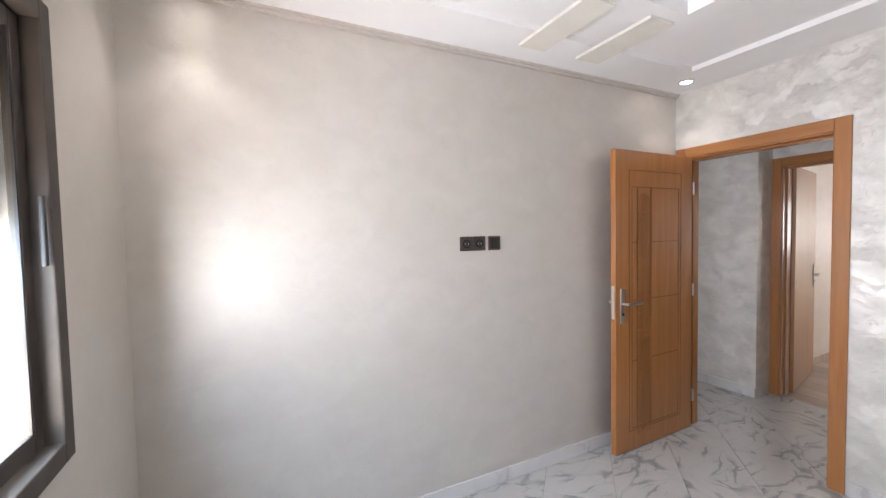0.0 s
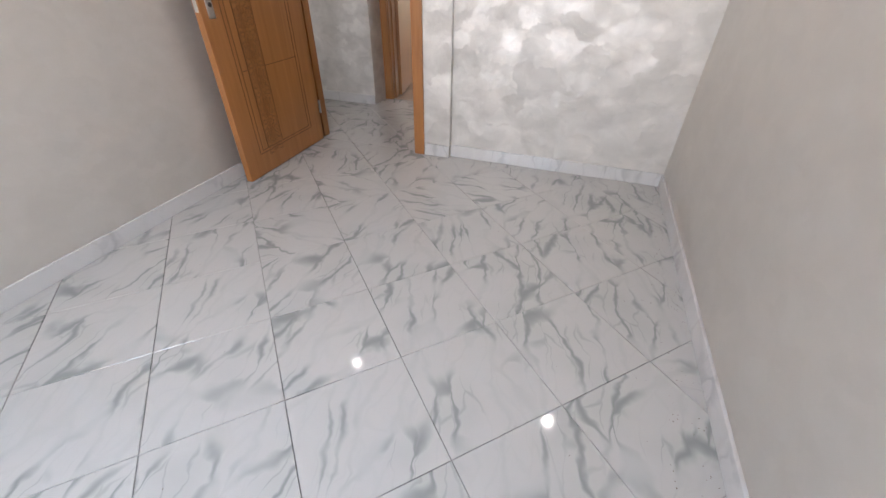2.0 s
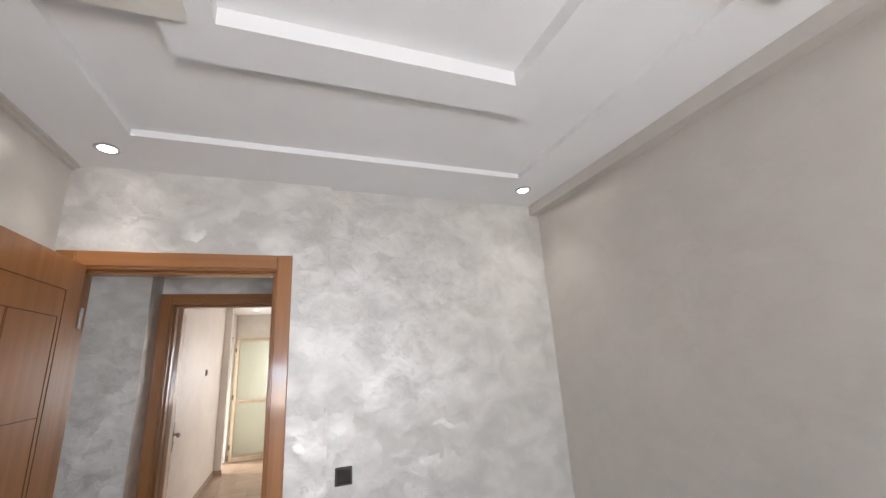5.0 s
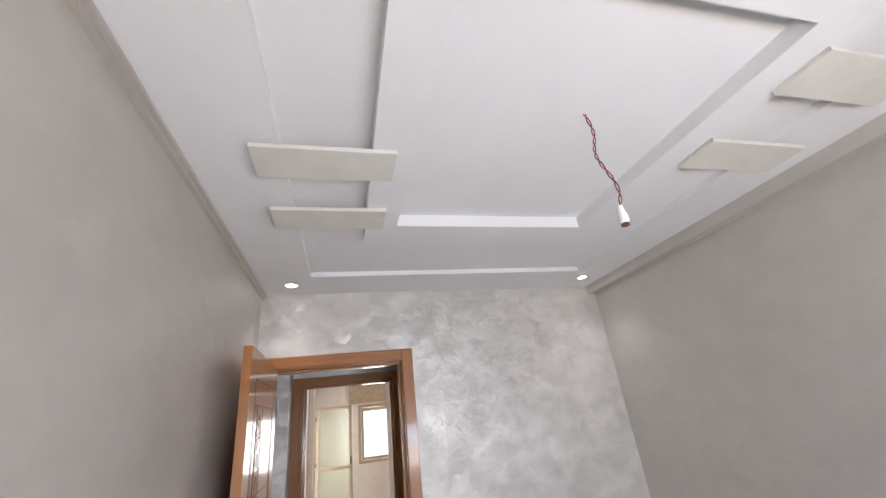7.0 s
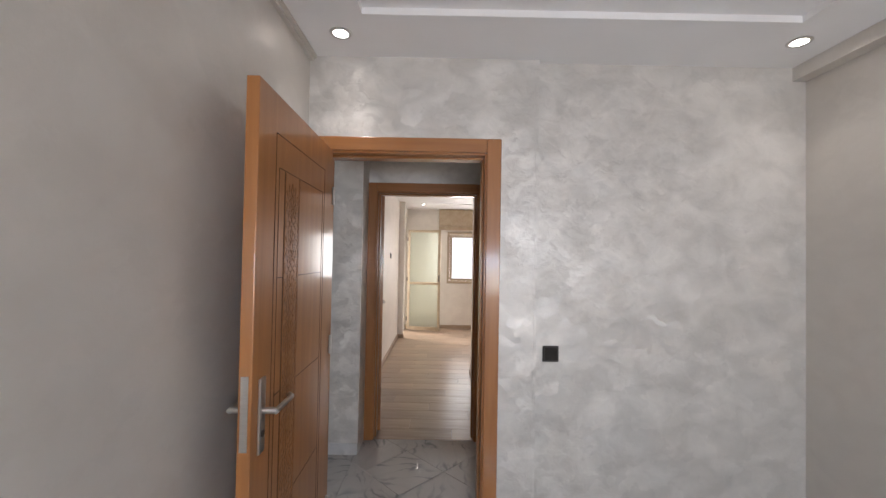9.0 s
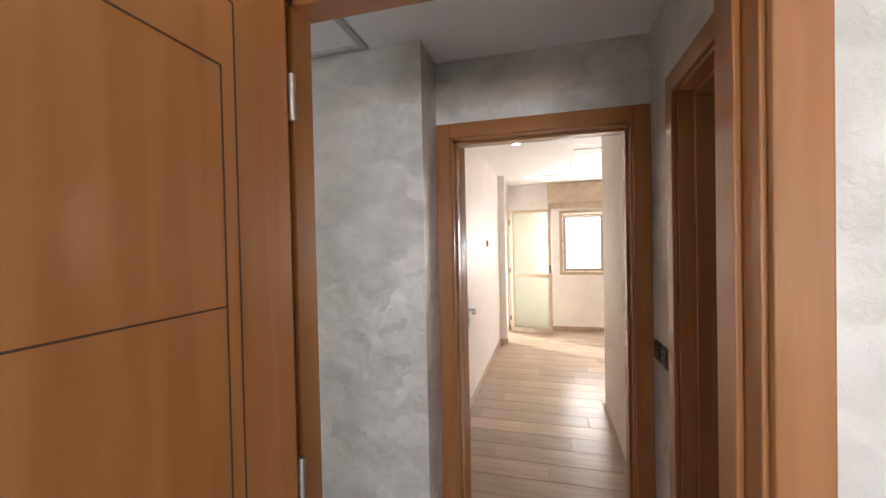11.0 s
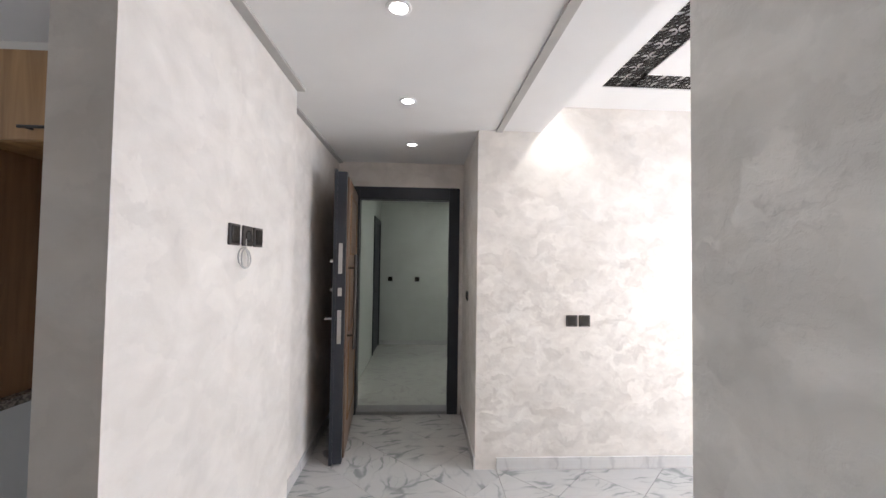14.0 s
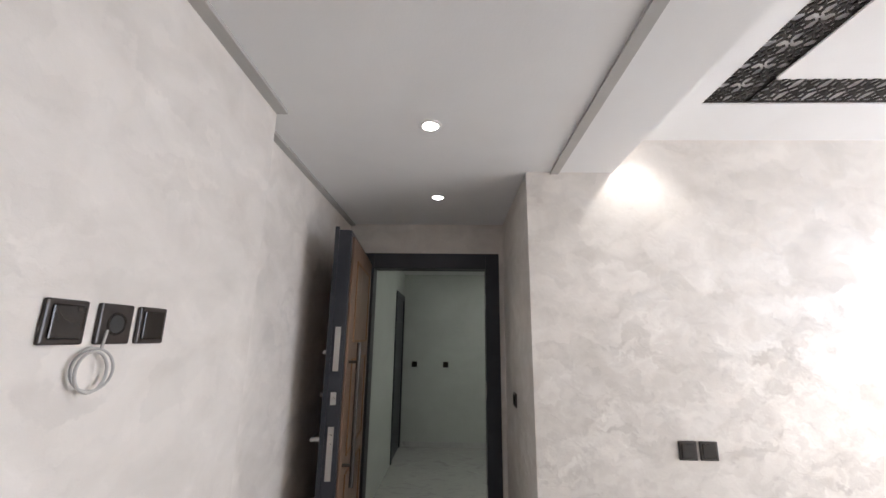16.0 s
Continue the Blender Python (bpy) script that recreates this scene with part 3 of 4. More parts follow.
structure("ceiling_bedroom", boxes((0, BK, 2.545, 2.57, 0.035, TOP), *ring_rows((0, BK, 2.57, 0.035), A, 2.515, 2.545), *ring_rows(B, C, 2.485, 2.545)), WHITE, "white plaster ceiling with stepped recessed trays", "ceiling")
structure("trim_bedroom_cornice", boxes((0.0, BK, 2.49, 0.02, 0.0, 2.515), (0.02, BK, 2.503, 0.036, 0.0, 2.515), (2.50, BK, 2.445, 2.57, 0.035, 2.515)), SATIN, "beige painted plaster cornice", "trim")
structure("ceiling_hall", boxes((-4.1, -0.52, 2.41, -0.24, 1.0, TOP), (-0.24, 0.12, 2.41, 1.15, 1.0, TOP), (-2.945, 1.0, 2.41, -0.92, 1.31, TOP), (-0.1, 1.0, 2.41, 1.15, 1.35, TOP)), WHITE, "smooth white plaster hall ceiling", "ceiling")
# shaded ceiling step drawn as a thin strip in grey
structure("trim_hall_cornice", boxes((-2.36, -0.25, 2.395, -1.107, -0.205, 2.41), (-3.95, -0.36, 2.395, -2.36, -0.325, 2.41), (-2.945, 0.978, 2.398, -0.93, 1.022, 2.41), (-0.93, 0.945, 2.398, -0.16, 0.975, 2.41), (-0.19, 0.125, 2.398, -0.16, 0.945, 2.41)), SHADOWLINE, "narrow cornice strip along the hall ceiling, its shade painted grey", "trim")
G0 = (-2.61, 1.60, -0.9, 4.1)
G1 = (-2.43, 1.80, -1.08, 3.9)
structure("ceiling_living", boxes(*ring_rows((-2.945, 1.31, -0.24, 4.7), G0, 2.60, TOP), (G0[0], G0[1], 2.66, G0[2], G0[3], TOP), (G1[0], G1[1], 2.60, G1[2], G1[3], 2.66)), WHITE, "white plaster ceiling with a patterned inset band", "ceiling")
structure("ceiling_back_room", boxes((-0.1, 1.35, 2.49, 1.08, 3.03, TOP), (-0.1, 3.03, 2.49, 3.6, 6.2, TOP)), WHITE, "white plaster ceiling", "ceiling")
structure("ceiling_bathroom", boxes((1.15, 0.155, 2.2, 2.57, 1.81, TOP)), WHITE, "white bathroom ceiling", "ceiling")
structure("ceiling_kitchen", boxes((-2.05, -3.45, 2.45, -1.47, -0.52, TOP), (-1.47, -0.80, 2.45, -0.24, -0.52, TOP), (-1.14, -0.52, 2.45, -0.24, -0.4, TOP), (-1.47, -3.45, 2.53, -0.24, -0.80, TOP)), WHITE, "white kitchen ceiling", "ceiling")
structure("ceiling_landing", boxes((-7.05, -1.6, 2.5, -4.1, 2.2, TOP)), WHITE, "white landing ceiling", "ceiling")

# floors
floor = structure("floor", boxes((-7.3, -4, -0.2, 4, 6.6, -0.012)), GROUT, "floor bed with grey grout joints", "floor")
structure("ground", boxes((-60, -60, -3.4, 60, 60, -3.2)), PLAIN, "pale dusty ground far below the flat", "ground")


def skirting(rows, mat, label):
    structure("baseboard", boxes(*rows, bevel=0.003), mat, label, "baseboard")


H = 0.085
skirting([(0.0, BK, 0, 0.012, -0.02, H), (2.558, BK, 0, 2.57, 0.03, H), (0.012, BK, 0, 2.558, BK + 0.012, H), (0.99, -0.012, 0, 1.17, 0.0, H), (1.17, 0.023, 0, 2.558, 0.035, H)], SKIRT, "grey marble skirting round the bedroom")
skirting([(-0.92, 0.978, 0, 0.08, 0.99, H), (-2.945, 1.0, 0, -2.933, 4.7, H), (-3.95, 0.838, 0, -2.933, 0.85, H), (-2.36, -0.25, 0, -1.107, -0.238, H), (-3.9, -0.36, 0, -2.36, -0.348, H)], SKIRT, "marble skirting along the hall")
skirting([(-0.1, 1.36, 0, -0.088, 5.15, 0.07), (-0.1, 5.138, 0, 0.012, 5.15, 0.07), (0.0, 5.15, 0, 0.012, 5.24, 0.07), (-0.06, 6.19, 0, 3.6, 6.2, 0.07), (1.068, 1.36, 0, 1.08, 3.03, 0.07)], PLANK, "brown tile skirting in the sunlit room")
skirting([(-7.05, -0.3, 0, -7.038, 2.2, 0.07)], SKIRT, "pale skirting on the landing")


# ---- doors ----
def door_frame(name, label, w=0.97):
    """Casing and jambs of a doorway, from x=0 to w, in a wall from y=0 to 0.12."""
    ob = tagged(new(name), label, "door frame", kind="structure")
    for side, y0, y1 in (("hall", 0.12, 0.137), ("room", -0.017, 0.0)):
        part("casing", boxes((0.0, y0, 0, 0.072, y1, 2.10), bevel=0.004), WOOD, ob)
        part("casing", boxes((w - 0.072, y0, 0, w, y1, 2.10), bevel=0.004), WOOD, ob)
        part("casing", boxes((0.072, y0, 2.03, w - 0.072, y1, 2.10), bevel=0.004), WOODX, ob)
    part("jamb", boxes((0.045, 0, 0, 0.08, 0.12, 2.03), (0.08, 0.05, 0, 0.092, 0.12, 2.012), bevel=0.003), WOOD, ob)
    part("jamb", boxes((w - 0.08, 0, 0, w - 0.045, 0.12, 2.03), (w - 0.092, 0.05, 0, w - 0.08, 0.12, 2.012), bevel=0.003), WOOD, ob)
    part("head_jamb", boxes((0.08, 0, 2.02, w - 0.08, 0.12, 2.055), (0.092, 0.05, 2.008, w - 0.092, 0.12, 2.02), bevel=0.003), WOODX, ob)
    return ob


def handle_set(parent, y, z, x, s):
    """Lever handle on a long plate; s is the side it faces."""
    part("handle_plate", boxes((min(x, x + s * 0.008), y - 0.02, z - 0.13, max(x, x + s * 0.008), y + 0.02, z + 0.1), bevel=0.003), STEEL, parent, "brushed steel plate")
    bm = bmesh.new()
    add_rod(bm, (x, y, z), (x + s * 0.05, y, z), 0.010, 12)
    add_rod(bm, (x + s * 0.05, y - 0.008, z), (x + s * 0.05, y + 0.125, z), 0.009, 12)
    add_rod(bm, (x + s * 0.05, y + 0.125, z), (x + s * 0.035, y + 0.14, z), 0.009, 12)
    part("lever", bm, STEEL, parent, "brushed steel lever", True)
    bm = bmesh.new()
    add_disc(bm, (x + s * 0.009, y, z - 0.07), 0.011, 0.004, (1, 0, 0), 14)
    part("keyhole", bm, BLACK, parent)


def rosette(bm, cy, cz, r, x, w, d):
    """Twelve-petal star in the y-z plane, drawn as a raised lattice."""
    def strip(p, q):
        p, q = Vector(p), Vector(q)
        t = (q - p).normalized() * w
        n = Vector((-t.y, t.x))
        t = t * 0.4
        c = [p - t + n, p - t - n, q + t - n, q + t + n]
        lo = [bm.verts.new((x, k.x, k.y)) for k in c]
        hi = [bm.verts.new((x + d, k.x, k.y)) for k in c]
        bm.faces.new(hi)
        for i in range(4):
            bm.faces.new((lo[i], lo[(i + 1) % 4], hi[(i + 1) % 4], hi[i]))
    n = 12
    pt = lambda a, k: (cy + r * k * math.cos(a), cz + r * k * math.sin(a))
    for i in range(n):
        a = 2 * math.pi * i / n
        h = math.pi / n
        strip(pt(a, 0.2), pt(a + 2 * h, 0.2))
        strip(pt(a, 0.2), pt(a, 0.42))
        strip(pt(a, 0.42), pt(a + h, 0.62))
        strip(pt(a + 2 * h, 0.42), pt(a + h, 0.62))
        strip(pt(a + h, 0.62), pt(a + h * 0.45, 0.84))
        strip(pt(a + h, 0.62), pt(a + h * 1.55, 0.84))
        strip(pt(a + h * 0.45, 0.84), pt(a, 1.0))
        strip(pt(a + h * 1.55, 0.84), pt(a + 2 * h, 1.0))
        strip(pt(a, 1.0), pt(a - h * 0.45, 0.84))
        strip(pt(a - h * 0.45, 0.84), pt(a + h * 0.45, 0.84))
    return strip


def star_strip(ob, cy, r, w, d, piece, mat, words):
    """Column of rosettes joined by knots, framed by two straight bands."""
    bm = bmesh.new()
    z = 1.69
    while z > 0.22:
        strip = rosette(bm, cy, z, r, 0.001, w, d)
        zm = z - 0.081
        for s in (-1, 1):
            strip((cy, zm + 0.012), (cy + s * 0.02, zm))
            strip((cy, zm - 0.012), (cy + s * 0.02, zm))
            strip((cy + s * 0.02, zm), (cy + s * 0.034, zm + 0.014))
            strip((cy + s * 0.02, zm), (cy + s * 0.034, zm - 0.014))
            strip((cy + s * 0.034, zm + 0.014), (cy + s * 0.058, zm + 0.008))
            strip((cy + s * 0.034, zm - 0.014), (cy + s * 0.058, zm - 0.008))
            strip((cy + s * 0.058, zm + 0.008), (cy + s * 0.058, zm - 0.008))
            strip((cy + s * 0.058, zm + 0.008), (cy + s * 0.066, zm + 0.04))
            strip((cy + s * 0.058, zm - 0.008), (cy + s * 0.066, zm - 0.04))
            strip((cy + s * 0.03, zm + 0.036), (cy + s * 0.066, zm + 0.04))
            strip((cy + s * 0.03, zm - 0.036), (cy + s * 0.066, zm - 0.04))
            strip((cy, zm + 0.012), (cy + s * 0.016, zm + 0.03))
            strip((cy, zm - 0.012), (cy + s * 0.016, zm - 0.03))
        z -= 0.162
    for s in (-1, 1):
        strip((cy + s * 0.0665, 0.165), (cy + s * 0.0665, 1.782))
    part(piece, bm, mat, ob, words)


def carved_door(name, label, m, carved=True):
    """Leaf along -y from its hinge at the origin, thickness from x=-0.04 to 0; panelled face at x=0."""
    ob = thing(name, label, "door", at=m)
    part("leaf", boxes((-0.04, -0.82, 0.008, 0.0, 0.0, 2.03), bevel=0.003), WOOD, ob)
    gw = 0.0014
    e = 0.0012
    gy0, gy1, gz0, gz1 = -0.69, -0.135, 0.14, 1.90
    rows = []
    for k in (0.0, 0.028):
        a, b, c, d = gy0 + k, gy1 - k, gz0 + k * 0.6, gz1 - (0.11 if k else 0)
        rows += [(-0.002, a - gw, c, e, a + gw, d), (-0.002, b - gw, c, e, b + gw, d), (-0.002, a, c - gw, e, b, c + gw), (-0.002, a, d - gw, e, b, d + gw)]
    for z in (0.62, 1.03, 1.42):
        rows += [(-0.002, -0.465, z - gw, e, gy1 - 0.028, z + gw)]
        rows += [(-0.002, gy0 + 0.028, z - gw, e, -0.612, z + gw)]
    rows += [(-0.002, -0.612 - gw, 0.157, e, -0.612 + gw, 1.79), (-0.002, -0.465 - gw, 0.157, e, -0.465 + gw, 1.79)]
    part("groove_lines", boxes(*rows), GROOVE, ob, "dark routed groove lines")
    if carved:
        part("carved_ground", boxes((-0.002, -0.606, 0.165, 0.001, -0.471, 1.782)), WOOD, ob, "carved strip of the door")
        cy, r = -0.5385, 0.064
        for w, d, piece, mat, words in ((0.0041, 0.0006, "carved_outline", CARVED, "dark routed outlines of the star pattern"), (0.0019, 0.0016, "carved_lattice", WOOD, "carved star rosette lattice")):
            star_strip(ob, cy, r, w, d, piece, mat, words)
    handle_set(ob, -0.76, 1.02, 0.0, 1)
    handle_set(ob, -0.76, 1.02, -0.04, -1)
    part("lock_plate", boxes((-0.032, -0.8215, 0.92, -0.010, -0.8195, 1.14)), STEEL, ob, "steel lock edge plate")
    for z in (0.25, 1.05, 1.8):
        bm = bmesh.new()
        add_rod(bm, (0.006, 0.006, z - 0.045), (0.006, 0.006, z + 0.045), 0.007, 10)
        part("hinge", bm, STEEL, ob, "", True)
    return ob


door_frame("door_1_frame", "varnished brown wood door frame of the bedroom").matrix_world = pose(0.012, 0, 0)
door_frame("door_2_frame", "varnished brown wood door frame of the sunlit room").matrix_world = pose(0.078, 1.23, 0)
door_frame("door_3_frame", "varnished brown wood door frame of the bathroom", BW).matrix_world = pose(1.052, BY, 0, 0, 0, -90)
carved_door("door", "open varnished wood door with carved star strip", pose(0.128, -0.002, 0, 0, 0, 1.0))
carved_door("door", "open varnished wood door in the sunlit room", pose(0.150, 1.372, 0, 0, 0, 191.5))


# ---- bedroom things ----
def wall_plate(name, label, category, m, kind_in="rocker"):
    """Square fitting 82 mm wide, standing on the plane y=0 and facing -y."""
    ob = thing(name, label, category, "black wall fittings", m)
    part("frame", boxes((-0.041, -0.010, -0.041, 0.041, 0.0, 0.041), bevel=0.004), BLACK, ob)
    if kind_in == "rocker":
        part("rocker", boxes((-0.031, -0.014, -0.031, 0.031, -0.0095, 0.031), bevel=0.003), BLACK_IN, ob)
    else:
        bm = bmesh.new()
        add_ring(bm, (0, -0.0105, 0), 0.021, 0.003, (0, -1, 0), 20, 6)
        part("socket_rim", bm, BLACK_IN, ob, "", True)
        bm = bmesh.new()
        add_disc(bm, (0, -0.0105, 0), 0.018, 0.002, (0, -1, 0), 20)
        part("socket_well", bm, RUBBER, ob)
        if kind_in == "socket":
            bm = bmesh.new()
            for s in (-0.0095, 0.0095):
                add_disc(bm, (s, -0.012, 0), 0.0026, 0.002, (0, -1, 0), 8)
            part("contacts", bm, STEEL, ob)
    return ob


LEFTWALL = lambda y, z: pose(0, y, z, 0, 0, 90)
wall_plate("wall_socket", "black square wall socket in a row of three", "socket", LEFTWALL(-1.851, 1.446), "socket")
wall_plate("wall_socket", "black square aerial socket in a row of three", "socket", LEFTWALL(-1.767, 1.446), "socket")
wall_plate("wall_switch", "black square blank plate beside two sockets", "switch", LEFTWALL(-1.664, 1.446))
wall_plate("wall_switch", "black square light switch on pearly wall", "switch", pose(1.255, 0.035, 1.014))


def downlight(x, y, z, label="round white recessed downlight, lit"):
    ob = thing("downlight", label, "ceiling light", "recessed downlights", pose(x, y, z))
    bm = bmesh.new()
    add_ring(bm, (0, 0, -0.002), 0.041, 0.009, (0, 0, 1), 28, 8, 0.55)
    part("rim", bm, STEEL if z > 2.45 else WHITE, ob, "", True)
    bm = bmesh.new()
    add_disc(bm, (0, 0, -0.003), 0.033, 0.004)
    part("lens", bm, LAMP, ob)


for sx, sy in BED_SPOTS:
    downlight(sx, sy, 2.515)
for sx, sy in HALL_SPOTS:
    downlight(sx, sy, 2.41)
downlight(-2.76, 1.42, 2.60)
for sx, sy in BACK_SPOTS:
    downlight(sx, sy, 2.49)

for bx, bar_ys in ((0.25, (-1.655, -1.265)), (1.85, (-1.83, -2.22))):
    for by in bar_ys:
        ob = part("ceiling_bar", boxes((bx, by, 2.468, bx + 0.46, by + 0.166, 2.484), bevel=0.002), BOARD)
        tagged(ob, "flat cream plaster bar bridging the ceiling recess", "ceiling bar", "plaster ceiling bars")

# bare lamp wire
wire = thing("pendant_wire", "bare twisted wire with white lamp holder hanging from ceiling", "pendant light", at=pose(1.334, -1.826, 2.545))
for k, (mat, nm) in enumerate(((BLACK, "black_wire"), (RED, "red_wire"))):
    cu = bpy.data.curves.new(nm, "CURVE")
    cu.dimensions, cu.bevel_depth, cu.bevel_resolution = "3D", 0.0021, 2
    sp = cu.splines.new("POLY")
    n = 50
    sp.points.add(n - 1)
    for i in range(n):
        f = i / (n - 1)
        a = f * 30 + k * math.pi
        sp.points[i].co = (0.004 * math.cos(a) + 0.018 * math.sin(f * 9), 0.004 * math.sin(a) + 0.010 * math.sin(f * 7) - 0.02 * f, -0.375 * f, 1)
    cu.materials.append(mat)
    ob = new(nm, cu)
    ob.parent = wire
bm = bmesh.new()
add_disc(bm, (0.008, -0.014, -0.386), 0.012, 0.036, sides=20, radius2=0.008)
add_disc(bm, (0.008, -0.014, -0.413), 0.015, 0.028, sides=20)
part("lamp_holder", bm, ENAMEL, wire, "white plastic lamp holder", True)
bm = bmesh.new()
add_disc(bm, (0.008, -0.014, -0.430), 0.012, 0.008, sides=20)
part("socket_mouth", bm, CARVED, wire)


# ---- windows ----
def sliding_window(name, label, x0, x1, z0, z1, y, alu, leaves, wide=0.055):
    """Window in a wall whose room face is the plane y, looking along +y from the room behind -y side is the room."""
    ob = tagged(new(name), label, "window", kind="structure")
    part("window_frame", boxes((x0, y, z0, x0 + wide, y + 0.07, z1), (x1 - wide, y, z0, x1, y + 0.07, z1), (x0 + wide, y, z0, x1 - wide, y + 0.07, z0 + wide), (x0 + wide, y, z1 - wide, x1 - wide, y + 0.07, z1), bevel=0.004), alu, ob)
    n = leaves
    a, b = x0 + wide, x1 - wide
    step = (b - a) / n
    for i in range(n):
        p, q = a + i * step + 0.003, a + (i + 1) * step - 0.003
        d = y + 0.012 + 0.026 * (i % 2)
        s = 0.042
        lo, hi = z0 + wide + 0.004, z1 - wide - 0.004
        sash = part("sash", boxes((p, d, lo, p + s, d + 0.022, hi), (q - s, d, lo, q, d + 0.022, hi), (p + s, d, lo, q - s, d + 0.022, lo + s), (p + s, d, hi - s, q - s, d + 0.022, hi), bevel=0.003), alu, ob)
        g = part("pane", boxes((p + s, d + 0.009, lo + s, q - s, d + 0.013, hi - s)), GLASS, sash)
        g.visible_shadow = False
        part("gasket", boxes((p + s, d + 0.002, lo + s, p + s + 0.006, d + 0.008, hi - s), (q - s - 0.006, d + 0.002, lo + s, q - s, d + 0.008, hi - s), (p + s, d + 0.002, lo + s, q - s, d + 0.008, lo + s + 0.006)), RUBBER, sash)
    return ob


w1 = sliding_window("window_1", "bronze aluminium sliding window with half-lowered shutter", -WX1, -WX0, WZ0, WZ1, 0.0, ALU, 2)
w1.matrix_world = pose(0, BK + 0.012, 0, 0, 0, 180)
part("latch", boxes((-WX0 - 0.085, 0.004, 1.45, -WX0 - 0.068, 0.014, 1.62), bevel=0.003), RUBBER, w1, "black latch").matrix_parent_inverse = Matrix()
bm = bmesh.new()
for i in range(12):
    add_box(bm, WX0 + 0.01, BK - 0.115, 1.56 + i * 0.045, WX1 - 0.01, BK - 0.10, 1.602 + i * 0.045, 0.003)
structure("shutter_1", bm, SHUTTER, "grey roller shutter slats half lowered", "shutter")
w2 = sliding_window("window_2", "champagne aluminium sliding window, overexposed daylight", 0.80, 3.5, 0.94, 2.02, 6.19, PALE_ALU, 4)
structure("trim_shutter_box", boxes((0.62, 6.10, 2.14, 3.6, 6.2, 2.485), (0.62, 6.14, 2.06, 3.6, 6.2, 2.14), bevel=0.004), PALE_ALU, "beige roller shutter box over the window", "shutter box")
bm = bmesh.new()
for i in range(3):
    add_box(bm, 0.86, 6.28, 1.90 + i * 0.045, 3.46, 6.292, 1.942 + i * 0.045, 0.003)
structure("shutter_2", bm, SHUTTER, "rolled-up shutter end slats", "shutter")
tagged(part("neighbour_facade", boxes((-14, 30, -3, 30, 31, 4.5)), FACADE_GLOW), "hazy pale pink facade across the street, daylight put in as glow", "building", kind="structure")

gd = thing("balcony_door", "open glazed balcony door in cream aluminium", "door", at=pose(0.0, 5.93, 0, 0, 0, -11))
GW, GH = 0.68, 2.03
part("door_frame", boxes((0, -0.02, 0.015, 0.05, 0.02, GH), (GW - 0.05, -0.02, 0.015, GW, 0.02, GH), (0.05, -0.02, 0.015, GW - 0.05, 0.02, 0.085), (0.05, -0.02, GH - 0.05, GW - 0.05, 0.02, GH), (0.05, -0.02, 0.93, GW - 0.05, 0.02, 0.98), bevel=0.004), PALE_ALU, gd)
for z0, z1 in ((0.085, 0.93), (0.98, GH - 0.05)):
    g = part("pane", boxes((0.05, -0.004, z0, GW - 0.05, 0.004, z1)), MILKY, gd, "pale tinted pane")
    g.visible_shadow = False
part("handle", boxes((GW - 0.035, -0.05, 1.0, GW - 0.015, -0.02, 1.13), bevel=0.004), RUBBER, gd)
for z in (0.2, 1.0, 1.8):
    part("hinge", boxes((-0.012, -0.03, z, 0.008, -0.018, z + 0.08), bevel=0.002), BLACK, gd)
wall_plate("wall_switch", "grey switch on sunlit cream wall", "switch", pose(-0.1, 4.0, 1.5, 0, 0, 90))
wall_plate("wall_switch", "black light switch beside the doorway", "switch", pose(1.08, 1.98, 1.06, 0, 0, -90))
structure("trim_back_room_tray", boxes((0.25, 3.1, 2.481, 3.4, 3.16, 2.489), (0.9, 3.75, 2.481, 3.4, 3.80, 2.489), (0.9, 3.80, 2.481, 0.95, 5.3, 2.489), (0.55, 5.3, 2.481, 3.4, 5.36, 2.489)), WHITE, "raised white ceiling moulding lines", "trim")

# ---- hall things ----
for y in (1.132, 1.027):
    wall_plate("wall_switch", "black square light switch between two door frames", "switch", pose(1.05, y, 1.045, 0, 0, -90))
wall_plate("wall_socket", "black intercom outlet plate with loose wire", "socket", pose(-1.682, -0.25, 1.55, 0, 0, 180))
wall_plate("wall_socket", "black intercom outlet with open centre", "socket", pose(-1.79, -0.25, 1.55, 0, 0, 180), "hole")
wall_plate("wall_switch", "black square switch on cream wall", "switch", pose(-1.890, -0.25, 1.55, 0, 0, 180))
ob = thing("wire_loop", "thin pale coiled wire hanging from intercom plate", "wire", at=pose(-1.75, -0.235, 1.462))
bm = bmesh.new()
add_ring(bm, (0, 0, 0), 0.040, 0.0028, (0.15, 1, 0.1), 30, 6)
add_ring(bm, (0.006, 0.004, -0.004), 0.038, 0.0028, (-0.1, 1, 0.05), 30, 6)
add_rod(bm, (-0.01, 0.0, 0.038), (-0.02, -0.004, 0.075), 0.0028, 6)
part("coil", bm, SHADOWLINE, ob, "", True)
for y in (1.538, 1.632):
    wall_plate("wall_socket", "black double socket plate on cream wall", "socket", pose(-2.945, y, 1.045, 0, 0, 90), "rocker")
wall_plate("wall_switch", "black doorbell switch in the entrance niche", "switch", pose(-3.5, 0.85, 1.17, 0, 0, 0))

